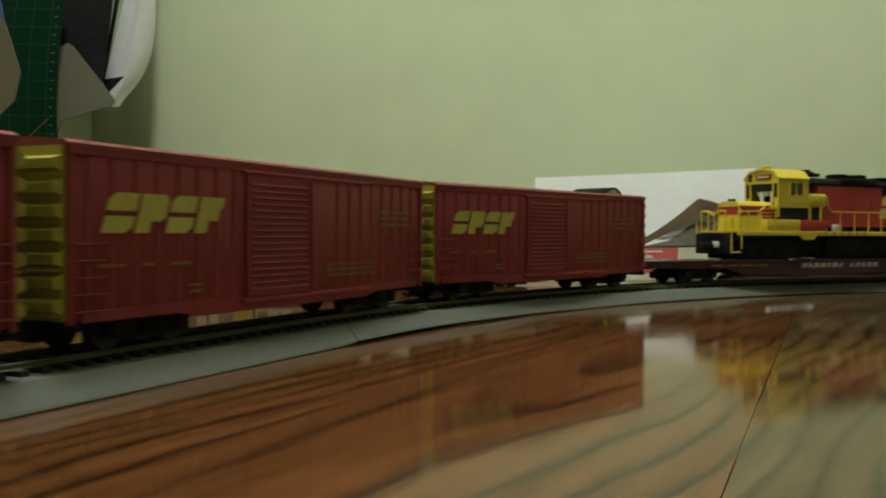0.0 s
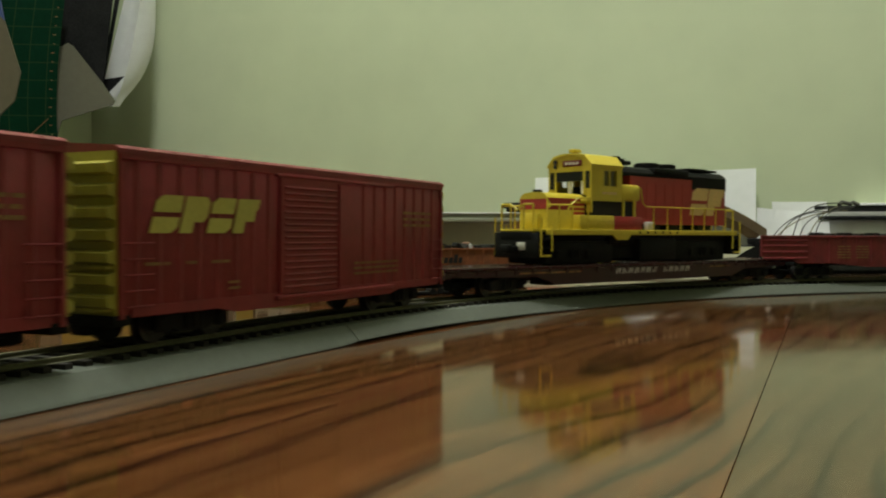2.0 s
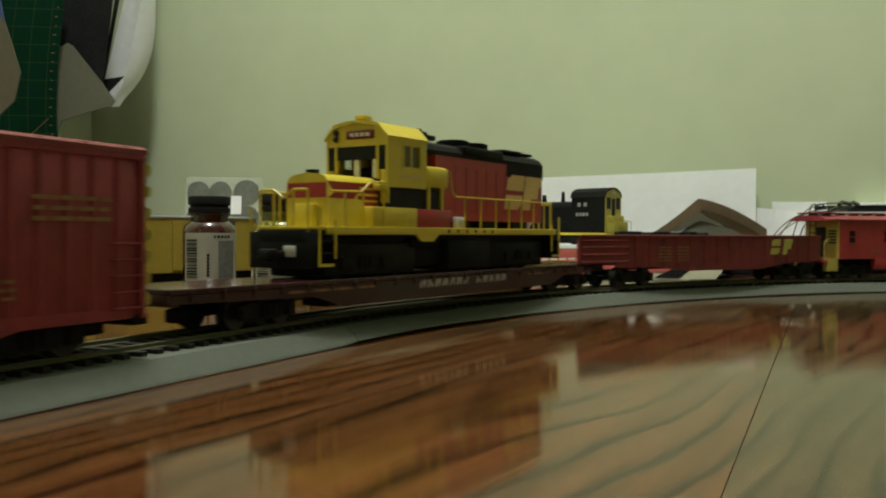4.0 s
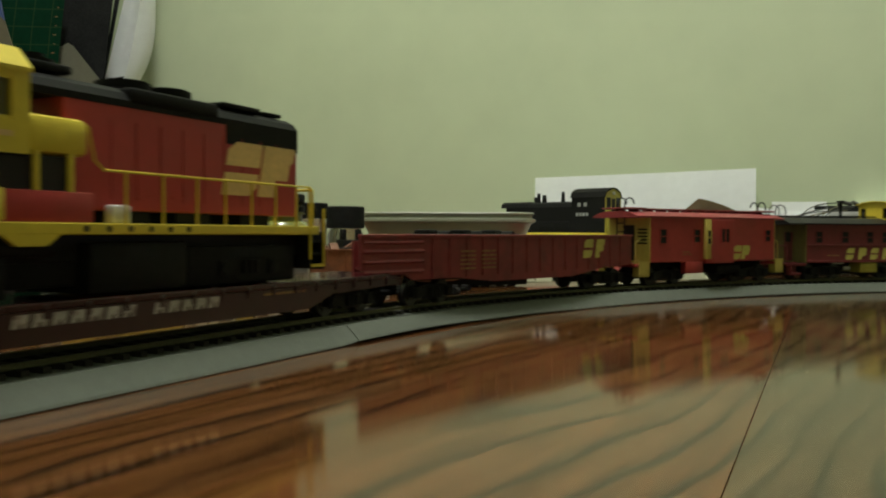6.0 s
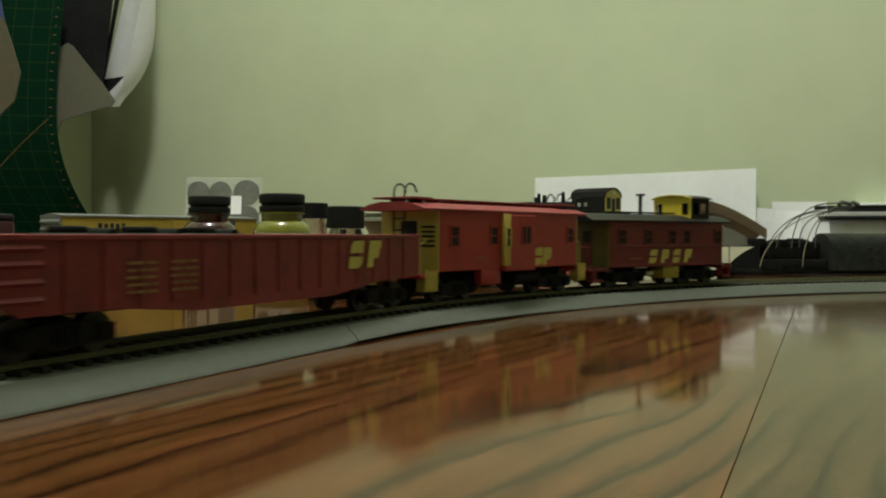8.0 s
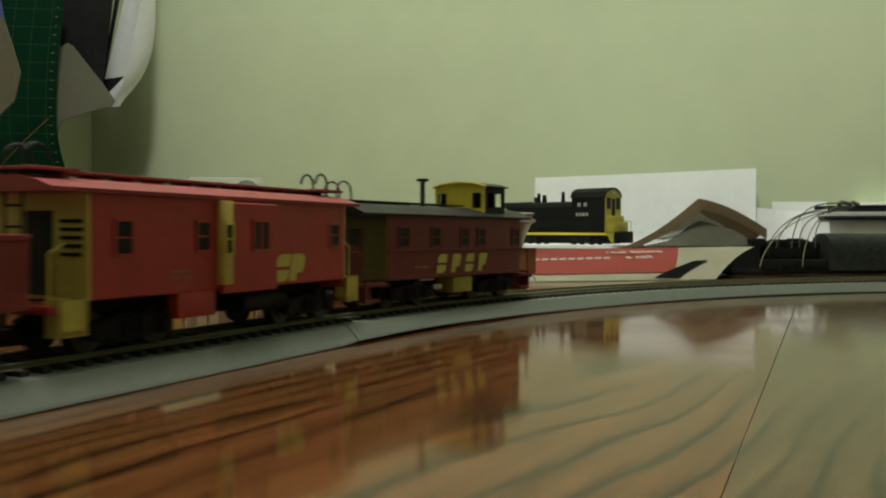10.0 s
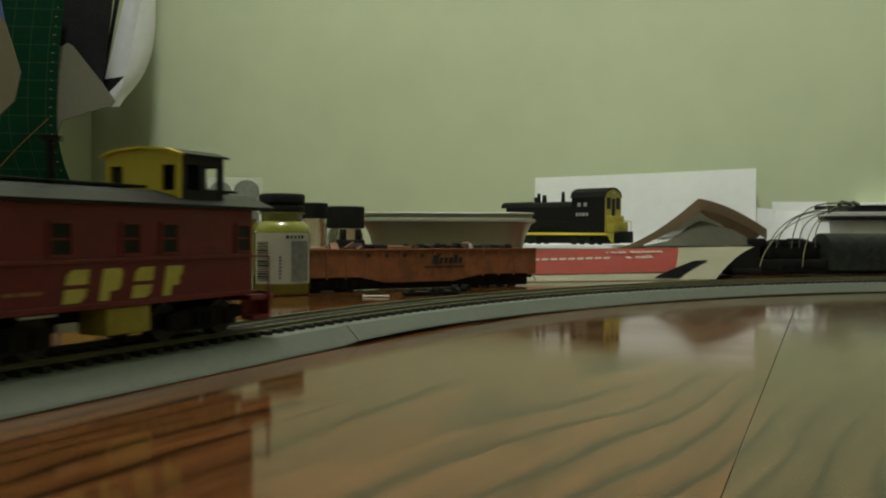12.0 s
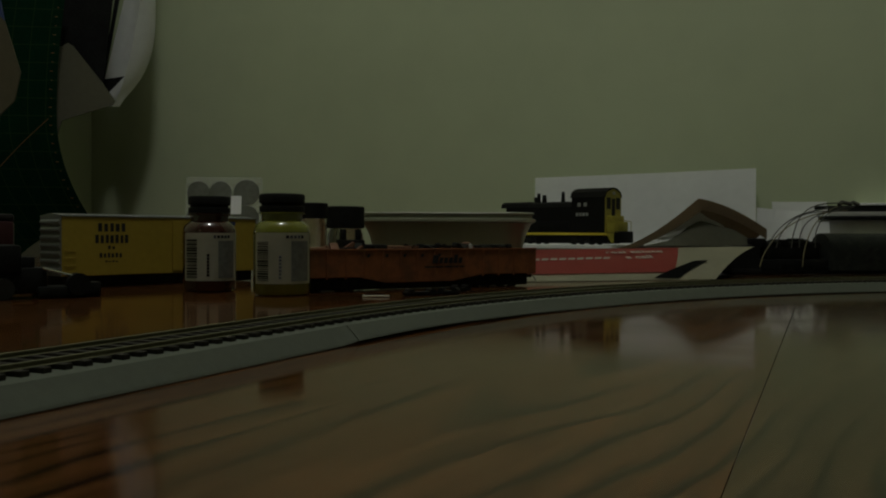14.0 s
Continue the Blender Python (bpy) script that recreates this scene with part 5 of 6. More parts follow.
# paint bottles
def paint_bottle(name, label, x, y, r, tall, paint, turn):
    ob = thing(name, label, "paint bottle", mp(x, y, 0, turn), group="paint bottles")
    neck = r * 0.72
    prof = [(r * 0.82, 0.2), (r * 0.95, 0.8), (r, 2.6), (r, tall * 0.60), (r * 0.985, tall * 0.64), (r * 0.93, tall * 0.69), (neck, tall * 0.735), (neck, tall * 0.83)]
    part("bottle", lathe(bm_new(), prof, 40), paint, ob)
    z0 = tall * 0.82
    cap = lathe(bm_new(), [(neck * 1.0, z0), (r * 0.79, z0 + 0.3), (r * 0.79, z0 + 3.2), (r * 0.71, z0 + 4.0), (r * 0.71, z0 + 4.9), (r * 0.79, z0 + 5.7), (r * 0.80, tall - 1.4), (r * 0.77, tall - 0.4), (r * 0.70, tall)], 40)
    part("cap", cap, BLACK, ob, "black ridged screw cap")
    part("neck_ring", lathe(bm_new(), [(neck * 0.98, tall * 0.795), (r * 0.80, tall * 0.80), (r * 0.80, tall * 0.815), (neck * 0.98, tall * 0.82)], 40), paint, ob)
    zl, zh = tall * 0.12, tall * 0.615

    def arc(a0, a1, za, zb, rr):
        return sheet(bm_new(), lambda u, v: (rr * math.cos(lerp(a0, a1, u)), rr * math.sin(lerp(a0, a1, u)), lerp(za, zb, v)), 24, 1, 0.15)
    wrap = part("paper_label", arc(-2.65, -0.35, zl, zh, r + 0.2), LABEL, ob, "cream paper label with bar code")
    code = bm_new()
    z = zl + 2
    rnd = random.Random(int(x))
    while z < zh - 5:
        h = rnd.choice((0.35, 0.6, 1.0))
        for a in (-2.46, -2.34, -2.22, -2.10):
            px, py = (r + 0.35) * math.cos(a), (r + 0.35) * math.sin(a)
            d = Vector((-math.sin(a), math.cos(a), 0)) * 1.15
            vs = [code.verts.new((px + d.x * s, py + d.y * s, zz)) for s, zz in ((-1, z), (1, z), (1, z + h), (-1, z + h))]
            code.faces.new(vs)
        z += h + rnd.choice((0.4, 0.6, 0.9))
    bmesh.ops.solidify(code, geom=code.faces[:], thickness=0.08)
    part("bar_code", code, INK, wrap, smooth=False)
    part("small_print", arc(-1.25, -0.52, zl + 1.6, zh - 5, r + 0.34), INK_GREY, wrap, "block of grey small print")
    for k in range(5):
        a = -1.38 + k * 0.14
        part("print_bar", arc(a - 0.048, a + 0.048, zh - 3.4, zh - 1.6, r + 0.34), INK, wrap, smooth=False)
    for k in range(7):
        part("print_bar", arc(-1.67, -1.58, zl + 3 + k * 2.1, zl + 4.5 + k * 2.1, r + 0.34), INK, wrap, smooth=False)
    return ob


paint_bottle("paint_bottle", "small bottle of dark red model paint with black cap", -153, 577, 17.0, 62, PAINT_ORANGE, 15)
paint_bottle("paint_bottle", "small bottle of olive yellow model paint with black cap", -100, 547, 17.6, 62.5, PAINT_YELLOW, 10)


def small_jar(label, x, y, r, tall, lid_h, fill, fill_h):
    ob = thing("paint_jar", label, "jar", mp(x, y, 0), group="paint jars")
    part("jar", lathe(bm_new(), [(r * 0.85, 0.2), (r * 0.95, 1.5), (r * 0.95, tall - lid_h - 5), (r * 0.82, tall - lid_h - 1), (r * 0.82, tall - lid_h + 1)], 32), GLASS, ob, "clear glass jar")
    part("contents", lathe(bm_new(), [(r * 0.8, 1.2), (r * 0.88, 2), (r * 0.88, fill_h)], 32), fill, ob)
    part("lid", lathe(bm_new(), [(r * 0.9, tall - lid_h), (r, tall - lid_h + 0.4), (r, tall - 0.8), (r * 0.93, tall)], 40), BLACK, ob, "black screw lid")


small_jar("clear glass jar with black lid and a little grey paint", -100, 668, 12.5, 61, 12, PAPER_GREY, 8)
small_jar("clear glass jar with wide black lid, nearly empty", -80, 722, 15.5, 60, 18, PAPER_GREY, 6)


# food tub
def tub_ring(hx, hy, rad, z, n=6):
    pts = []
    for cx, cy, a0 in ((hx - rad, hy - rad, 0), (-hx + rad, hy - rad, 90), (-hx + rad, -hy + rad, 180), (hx - rad, -hy + rad, 270)):
        for k in range(n + 1):
            a = radians(a0 + 90 * k / n)
            pts.append((cx + rad * math.cos(a), cy + rad * math.sin(a), z))
    return pts


def loft(bm, rings, close=True):
    made = [[bm.verts.new(p) for p in ring] for ring in rings]
    n = len(made[0])
    for a, b in zip(made, made[1:]):
        for k in range(n):
            bm.faces.new((a[k], a[(k + 1) % n], b[(k + 1) % n], b[k]))
    if close:
        bm.faces.new(made[0][::-1])
        bm.faces.new(made[-1])
    return bm


tub = thing("plastic_food_tub", "milky plastic food tub with a rimmed lid", "container", mp(6, 835, 0, -4))
part("tub", loft(bm_new(), [tub_ring(62, 46, 18, 0.3), tub_ring(66, 50, 20, 14), tub_ring(71, 54, 22, 36), tub_ring(76, 58, 22, 47), tub_ring(78, 60, 23, 48)]), TUB, tub)
part("lid", loft(bm_new(), [tub_ring(78.5, 60.5, 23, 48.2), tub_ring(80, 62, 24, 49), tub_ring(80, 62, 24, 51), tub_ring(77, 59, 22, 52.2), tub_ring(77, 59, 22, 55.2), tub_ring(79, 61, 23, 56), tub_ring(78, 60, 23, 57.2), tub_ring(72, 54, 20, 57.4), tub_ring(70, 52, 20, 55.6)]), TUB, tub, "stepped milky lid")

# coins in a clear sheet
coin_sheet = thing("coin_sheet", "clear vinyl sheet of silver coins leaning upright", "coin holder", mp(-237, 945, 0, 3, -8))
part("vinyl_sheet", box(bm_new(), -41, 41, -0.4, 0.4, 0.3, 99, 0.15), VINYL, coin_sheet, "clear vinyl pocket sheet")
for i, x in enumerate((-27.5, -3.8, 24)):
    for z, r in ((82, 12.1), (54, 12.1)):
        rr = r if x < 20 else 14
        bm = cyl(bm_new(), (x, -1.4, z), (x, -0.5, z), rr, 32)
        for k in range(24):
            a0, a1 = k * math.pi / 12, (k + 1) * math.pi / 12
            cyl(bm, (x + 0.95 * rr * math.cos(a0), -1.4, z + 0.95 * rr * math.sin(a0)), (x + 0.95 * rr * math.cos(a1), -1.4, z + 0.95 * rr * math.sin(a1)), 0.5, 6)
        part("coin", bm, COIN, coin_sheet, "worn silver coin")
part("paper_tag", box(bm_new(), 8, 19, -2.4, -1.7, 58, 78), PAPER, coin_sheet, "small white paper tag")


# old orange gondola standing on the table
def build_old_gondola():
    ob = thing("toy_gondola", "weathered orange model gondola with scrap load", "model train car", mp(-19.4, 615, 0, 31.6))
    L, W, ZT = 187.0, 16.0, 27.6
    for s in (-1, 1):
        bm = prism(bm_new(), [(-L / 2, 10), (-L / 2 + 40, 10), (-L / 2 + 62, 5.6), (L / 2 - 72, 5.6), (L / 2 - 44, 10.4), (L / 2, 9.6), (L / 2, ZT), (-L / 2, ZT)], "y", s * (W - 1.2), s * W)
        for i in range(14):
            x = -L / 2 + 6 + i * 13.4
            prism(bm, [(x - 0.8, s * (W - 0.2)), (x - 0.5, s * (W + 0.6)), (x + 0.5, s * (W + 0.6)), (x + 0.8, s * (W - 0.2))], "z", 8.5, ZT - 0.8)
        box(bm, -L / 2, L / 2, s * (W - 1.4), s * (W + 0.7), ZT - 0.7, ZT + 0.5, 0.2)
        part("side", bm, ORANGE, ob, smooth=False)
        x = s * L / 2
        bm = box(bm_new(), min(x, x - s * 1.2), max(x, x - s * 1.2), -W + 1.2, W - 1.2, 9, ZT)
        end_ribs(bm, x, s, W - 2, 11, ZT, 3, 0.8)
        part("car_end", bm, ORANGE, ob, smooth=False)
        part("coupler", box(bm_new(), min(x, x + s * 7), max(x, x + s * 7), -2, 2, 5.5, 8, 0.5), BLACK, ob)
        part("brake_hose", tube(bm_new(), [(x, -9, 9), (x + s * 2.5, -10, 6.5), (x + s * 4.2, -10.5, 3.6)], 0.45), STEEL, ob, "thin curved hose")
    part("floor_pan", box(bm_new(), -L / 2 + 1, L / 2 - 1, -W + 1, W - 1, 9.4, 10.6), ORANGE, ob)
    part("underframe", box(bm_new(), -L / 2 + 5, L / 2 - 5, -W + 3.5, W - 3.5, 1.2, 9.5, 0.8), BLACK, ob, "black underframe close to the table")
    for x in (-66, 66):
        add_truck(ob, x)
    rnd = random.Random(9)
    for i in range(26):
        x, y, r = rnd.uniform(-84, 84), rnd.uniform(-14, -4), rnd.uniform(1.2, 3.4)
        bm = box(bm_new(), -r * 1.6, r * 1.6, -r, r, -r * 0.5, r * 0.5, 0.3)
        bm.transform(Matrix.Translation((x, y, 28.0 + rnd.uniform(0, 1.2))) @ Matrix.Rotation(rnd.uniform(0, 3.1), 4, "Z") @ Matrix.Rotation(rnd.uniform(-0.6, 0.6), 4, "Y"))
        part("load", bm, BLACK if i % 4 else BROWN_BITS, ob, "small dark scrap piece", smooth=False)
    for i in range(9):
        x = -70 + i * 17.5 + rnd.uniform(-3, 3)
        bm = box(bm_new(), x - 8, x + 8, -10, 10, 10.7, 28 + rnd.uniform(0.5, 3.0), 1.0)
        cyl(bm, (x - 6, rnd.uniform(-8, 4), 27.6), (x + 7, rnd.uniform(-4, 8), 28.6), 1.1, 8)
        part("load", bm, BLACK if i % 3 else BROWN_BITS, ob, "dark scrap parts")
    bm = box(bm_new(), -58, -42, -6, 6, 26, 34, 0.5)
    for x in (-57, -46):
        box(bm, x, x + 3.4, -2, 2, 33.5, 41, 0.4)
    part("load", bm, BLACK, ob, "black pronged plastic part")
    part("load", lathe(bm_new(), [(0.6, 27), (2.6, 28), (2.2, 30.5), (0.5, 31.2)], 14, (40, -8)), PAPER_GREY, ob, "small white bead")
    rows = bm_new()
    for k in range(5):
        prism(rows, [(-46 + k * 13.6, 22.4), (-44 + k * 13.6, 22.4), (-43.2 + k * 13.6, 24.6), (-45.4 + k * 13.6, 24.6)], "y", -W - 0.7, -W - 0.55)
    for k, (w, top) in enumerate(((4.6, 23.6), (2.8, 21.8), (3.2, 21.8), (3.2, 21.8), (3.2, 23.8), (2.8, 21.8))):
        x = 4 + (0, 5.4, 9.0, 13.0, 17.0, 21.0)[k]
        prism(rows, [(x, 17.8), (x + w, 17.8), (x + w + 0.9, top), (x + 0.9, top)], "y", -W - 0.72, -W - 0.6)
    part("marking", rows, INK, ob, "dark block markings", smooth=False)
    add_bars(ob, -W - 0.66, -2, 30, 14.2, 16.6, 1, INK, 55)
    return ob


build_old_gondola()


# yellow boxcar standing on the table
def build_yellow_boxcar():
    ob = thing("toy_boxcar", "faded yellow model boxcar with silver ends off the track", "model train car", mp(-213.3, 653.9, 0, 47))
    L, W, ZB, ZT = 154.0, 16.5, 8.4, 48.6
    part("body", box(bm_new(), -L / 2, L / 2, -W, W, ZB, ZT, 0.4), UP_YELLOW, ob, smooth=False)
    roof = [(-W - 0.6, ZT), (W + 0.6, ZT), (W + 0.6, ZT + 0.8), (0, ZT + 2.4), (-W - 0.6, ZT + 0.8)]
    part("roof", prism(bm_new(), roof, "x", -L / 2 - 0.5, L / 2 + 0.5), SILVER, ob, "dull silver roof", smooth=False)
    for s in (-1, 1):
        x = s * L / 2
        bm = box(bm_new(), min(x, x + s * 0.6), max(x, x + s * 0.6), -W + 0.4, W - 0.4, ZB, ZT)
        end = part("car_end", bm, SILVER, ob, "silver corrugated end", smooth=False)
        for k in range(7):
            h = (ZT - ZB - 3) / 7
            bm = bm_new()
            end_ribs(bm, x + s * 0.5, s, W - 1.2, ZB + 2 + k * h, ZB + 2 + (k + 1) * h, 1, 1.1)
            part("end_rib", bm, SILVER, end, smooth=False)
        y0, y1 = min(s * (W - 0.1), s * (W + 0.8)), max(s * (W - 0.1), s * (W + 0.8))
        bm = box(bm_new(), 4, 34, y0, y1, ZB + 1.6, ZT - 2, 0.3)
        for k in range(4):
            box(bm, 4 + k * 9.4, 5 + k * 9.4, y0 - 0.3, y1 + 0.3, ZB + 2, ZT - 2.4)
        part("door", bm, UP_YELLOW, ob, "yellow sliding door", smooth=False)
        bm = bm_new()
        ladder(bm, -L / 2 + 1.5, -L / 2 + 9, s * W, (11, 16, 21, 26))
        part("side_ladder", bm, UP_YELLOW, ob)
    for z0, z1, a, b, n in ((38.6, 44.4, -52, -31, 5), (30.6, 36.4, -54, -29, 7), (26.4, 28.8, -45, -39, 2), (20.6, 23.8, -51, -34, 6), (17.4, 18.6, -47, -37, 4)):
        bm = bm_new()
        w = (b - a) / n
        for k in range(n):
            box(bm, a + (k + 0.04 * (k % 3)) * w, a + (k + 0.66) * w, -W - 0.14, -W + 0.02, z0, z1 - 0.4 * (k % 2))
        part("marking", bm, INK, ob, "row of black block markings", smooth=False)
    tick = prism(bm_new(), [(11, 24.6), (18.5, 20.6), (23, 24.2), (23, 23.2), (18.5, 19.4), (11, 23.4)], "y", -W - 1.1, -W - 0.6)
    part("marking", tick, LETTER, ob, "pale tick shaped scratch", smooth=False)
    shield = prism(bm_new(), [(44, 34), (50, 31), (56, 34), (57, 43), (43, 43)], "y", -W - 0.16, -W - 0.02)
    part("marking", shield, LETTER_DIM, ob, "small shield shaped emblem", smooth=False)
    part("marking", box(bm_new(), 42, 58, -W - 0.2, -W - 0.02, 43.4, 46.6), PRINT_BLUE, ob, "dark emblem bar", smooth=False)
    part("underframe", box(bm_new(), -74, 75, -14, 14, 0.5, ZB + 0.1, 0.6), BLACK, ob)
    for x in (-44, 44):
        add_truck(ob, x)


build_yellow_boxcar()


# bare chassis lying beside the yellow car
chassis = thing("toy_locomotive_chassis", "black bare model locomotive chassis with a bright rod", "model train part", mp(-262, 492, 0, 38))
bm = box(bm_new(), -60, 36, -11, 11, 3, 18, 1.5)
box(bm, -60, 22, -13, 13, 14, 31, 2.0)
box(bm, 22, 30, -8, 8, 16, 24, 1.0)
part("frame", bm, BLACK, chassis)
bm = bm_new()
for x in (-40, -16, 12):
    for s in (-1, 1):
        cyl(bm, (x, s * 11.5, 6.2), (x, s * 14, 6.2), 6.0, 20)
part("drive_wheels", bm, WHEEL, chassis)
part("drive_rod", cyl(bm_new(), (33, -12, 17.5), (52, -13, 12.0), 0.8, 10), STEEL, chassis, "bright steel rod")
bm = cyl(bm_new(), (52, -16, 8), (52, -10, 8), 6.5, 16)
box(bm, 30, 56, -14, 2, 0.3, 7, 1.2)
box(bm, 54, 66, -12, -4, 0.3, 9, 1.5)
part("front_truck", bm, BLACK, chassis)
shell = thing("toy_locomotive_shell", "dark red model locomotive shell standing behind the chassis", "model train part", mp(-352, 618, 0, 26))
part("shell", box(bm_new(), -60, 46, -15, 15, 20, 46, 2.5), MAROON, shell)
part("shell_roof", box(bm_new(), -60, 46, -14, 14, 45, 51, 2.0), DARK_ROOF, shell)
part("shell_base", box(bm_new(), -60, 44, -14, 14, 0.3, 20.4, 1.0), BLACK, shell)


# black switcher on a pile of papers
def build_switcher():
    ob = thing("toy_switcher_locomotive", "black model switcher with yellow cab end on papers", "model locomotive", mp(128.5, 968, 27.2, -45))
    L = 147.0
    part("sill", box(bm_new(), -L / 2 - 8, L / 2 + 10, -14, 14, 8.6, 12.6, 0.4), BLACK_PAINT, ob)
    part("sill_stripe", box(bm_new(), -L / 2 - 8, L / 2 + 2, -14.5, -13.9, 9.8, 12.3), YELLOW, ob, "yellow sill stripe", smooth=False)
    part("end_stripe", prism(bm_new(), [(L / 2 - 3, 12.2), (L / 2 + 6, 12.2), (L / 2 + 6, 2.0), (L / 2 + 3, 2.0)], "y", -14.5, -13.9), YELLOW_DULL, ob, smooth=False)
    hood = [(-10, 12.6), (-10, 40), (-8, 44), (-4, 46), (4, 46), (8, 44), (10, 40), (10, 12.6)]
    part("hood", prism(bm_new(), hood, "x", -L / 2 + 4, 26), BLACK_PAINT, ob, "long black hood", smooth=False)
    part("radiator", prism(bm_new(), [(-10.3, 40), (-8.4, 44.4), (-4, 46.6), (4, 46.6), (8.4, 44.4), (10.3, 40)], "x", -L / 2 - 4, -L / 2 + 34), BLACK_PAINT, ob, smooth=False)
    cabp = [(-14.4, 12.6), (-14.4, 50), (-12, 55), (-6, 58), (0, 59), (6, 58), (12, 55), (14.4, 50), (14.4, 12.6)]
    cab = part("cab", prism(bm_new(), cabp, "x", 26, L / 2 - 5), BLACK_PAINT, ob, "black round-roofed cab", smooth=False)
    endp = [(y * 0.985, z - (0.5 if z > 20 else 0)) for y, z in cabp]
    part("cab_end", prism(bm_new(), endp, "x", L / 2 - 5, L / 2 - 4.4), YELLOW_DULL, cab, "yellow cab end", smooth=False)
    for y0, y1, z0, z1 in ((-12, -5, 37, 49), (-3, 3, 30, 48), (5, 12, 37, 49)):
        part("cab_window", box(bm_new(), L / 2 - 4.6, L / 2 - 4.1, y0, y1, z0, z1), WINDOW, cab)
    for x in (34, 42):
        part("cab_window", box(bm_new(), x, x + 4, -14.7, -14.2, 40, 44), INK_GREY, cab)
    part("step_box", box(bm_new(), L / 2 - 4.4, L / 2 + 6, -12, 12, 12.6, 24, 0.5), YELLOW_DULL, ob, "yellow rear step box")
    part("step_box", box(bm_new(), L / 2 - 4.4, L / 2 + 1, -12, 12, 24, 30, 0.5), YELLOW_DULL, ob)
    for x, h, r in ((-22, 54, 2.6), (-30, 56, 2.2), (4, 57, 2.2)):
        part("smokestack", cyl(bm_new(), (x, 0, 45), (x, 0, h), r * 1.15, 12, r * 0.75), BLACK, ob, "black smokestack")
    part("pilot", box(bm_new(), L / 2 + 6, L / 2 + 12, -13, 13, 2, 14, 1.0), BLACK, ob)
    part("pilot", box(bm_new(), -L / 2 - 10, -L / 2 - 6, -13, 13, 2, 12, 1.0), BLACK, ob)
    part("tank", box(bm_new(), -L / 2 + 4, L / 2 - 2, -10, 10, 1.0, 8.8, 0.8), BLACK, ob)
    bars = bm_new()
    for k in range(4):
        box(bars, 32 + k * 4.2, 35 + k * 4.2, -14.6, -14.35, 30, 33.4)
    part("marking", bars, INK_GREY, ob, "row of pale number bars", smooth=False)
    for x in (-36, 36):
        add_truck(ob, x, True)
    part("handrail", tube(bm_new(), [(-L / 2, -13, 12.6), (-L / 2, -13, 24), (22, -13, 24), (22, -13, 12.6)], 0.35), BLACK, ob)
    for x in (-45, -20, 2):
        part("stanchion", tube(bm_new(), [(x, -13, 12.6), (x, -13, 24)], 0.3), BLACK, ob)
    part("cab_roof", prism(bm_new(), [(-15.2, 49.4), (-12.6, 55.2), (-6.2, 58.7), (0, 59.7), (6.2, 58.7), (12.6, 55.2), (15.2, 49.4), (12, 54.8), (0, 58.8), (-12, 54.8)], "x", 24.6, L / 2 - 3.6), BLACK_PAINT, ob, "black rounded cab roof", smooth=False)
    part("horn", box(bm_new(), -36, -31, -2, 2, 46, 52, 1.6), BLACK, ob)
    part("rear_lamp", cyl(bm_new(), (L / 2 - 4.6, 0, 53.6), (L / 2 - 2.8, 0, 53.6), 1.7, 14), LABEL_GREY, ob, "pale rear headlight")
    for y in (-13, 13):
        part("grab_post", tube(bm_new(), [(L / 2 + 9, y, 12.6), (L / 2 + 9, y, 24), (L / 2 - 3, y, 26)], 0.35), YELLOW_DULL, ob)


build_switcher()
rnd = random.Random(4)
for i in range(7):
    z = 0.3 + i * 3.8
    bm = box(bm_new(), -105 + rnd.uniform(-8, 8), 100 + rnd.uniform(-8, 8), -75 + rnd.uniform(-9, 9), 80, z, z + 3.6, 0.4)
    solid("loose_sheet", bm, PAPER if i % 2 == 0 else PAPER_GREY, "stack of loose white paper in a pile", "paper", mp(150, 985, 0, -14 + rnd.uniform(-5, 5)), group="pile of papers", smooth=False)


# tall folded white paper standing by the wall
def tall_sheet(u, v):
    fold = 6 * math.sin(math.pi * u) + 3 * math.exp(-((u - 0.62) / 0.05) ** 2)
    return (lerp(113, 349, u) + lerp(7, 21, u) * v, lerp(1090, 982, u) + fold + 62 * v, lerp(0.4, lerp(111, 117, u), v))


solid("white_sheet", sheet(bm_new(), tall_sheet, 20, 10, 0.5), PAPER, "tall creased white paper sheet standing by the wall", "paper")


# magazine whose cover slopes to the table, with red panel and curled corner
def cover(u, v):
    x = lerp(lerp(40, 232, u), lerp(52, 288, u), v)
    y = lerp(lerp(690, 748, u), lerp(800, 815, u), v)
    z = lerp(0.5, lerp(23.5, 27.5, u), v ** 0.9) + 3.0 * math.sin(math.pi * v) * u
    return (x, y, z)


magazine = thing("magazine", "open magazine with coral red panel and curled cream pages", "magazine")
part("cover", sheet(bm_new(), cover, 24, 12, 0.6), CREAM, magazine, "cream cover page")
part("pages", loft(bm_new(), [[(44, 716, 0.3), (212, 765, 0.3), (270, 880, 0.3), (60, 880, 0.3)], [(50, 800, 20), (268, 818, 23), (280, 880, 23), (60, 880, 20)]]), CREAM, magazine, "thick block of pages", smooth=False)
part("red_panel", sheet(bm_new(), lambda u, v: tuple(Vector(cover(lerp(0.05, lerp(0.78, 0.70, v), u), lerp(0.14, 0.96, v))) + Vector((0, -0.5, 0.7))), 20, 10, 0.2), COVER_RED, magazine, "coral red printed panel")
part("photo_strip", sheet(bm_new(), lambda u, v: tuple(Vector(cover(lerp(0.70, lerp(0.82, 0.76, v), u) + 0.13 * v, lerp(0.02, 0.42, v))) + Vector((0, -0.5, 0.7))), 6, 10, 0.2), PRINT_DARK, magazine, "dark printed photo strip")


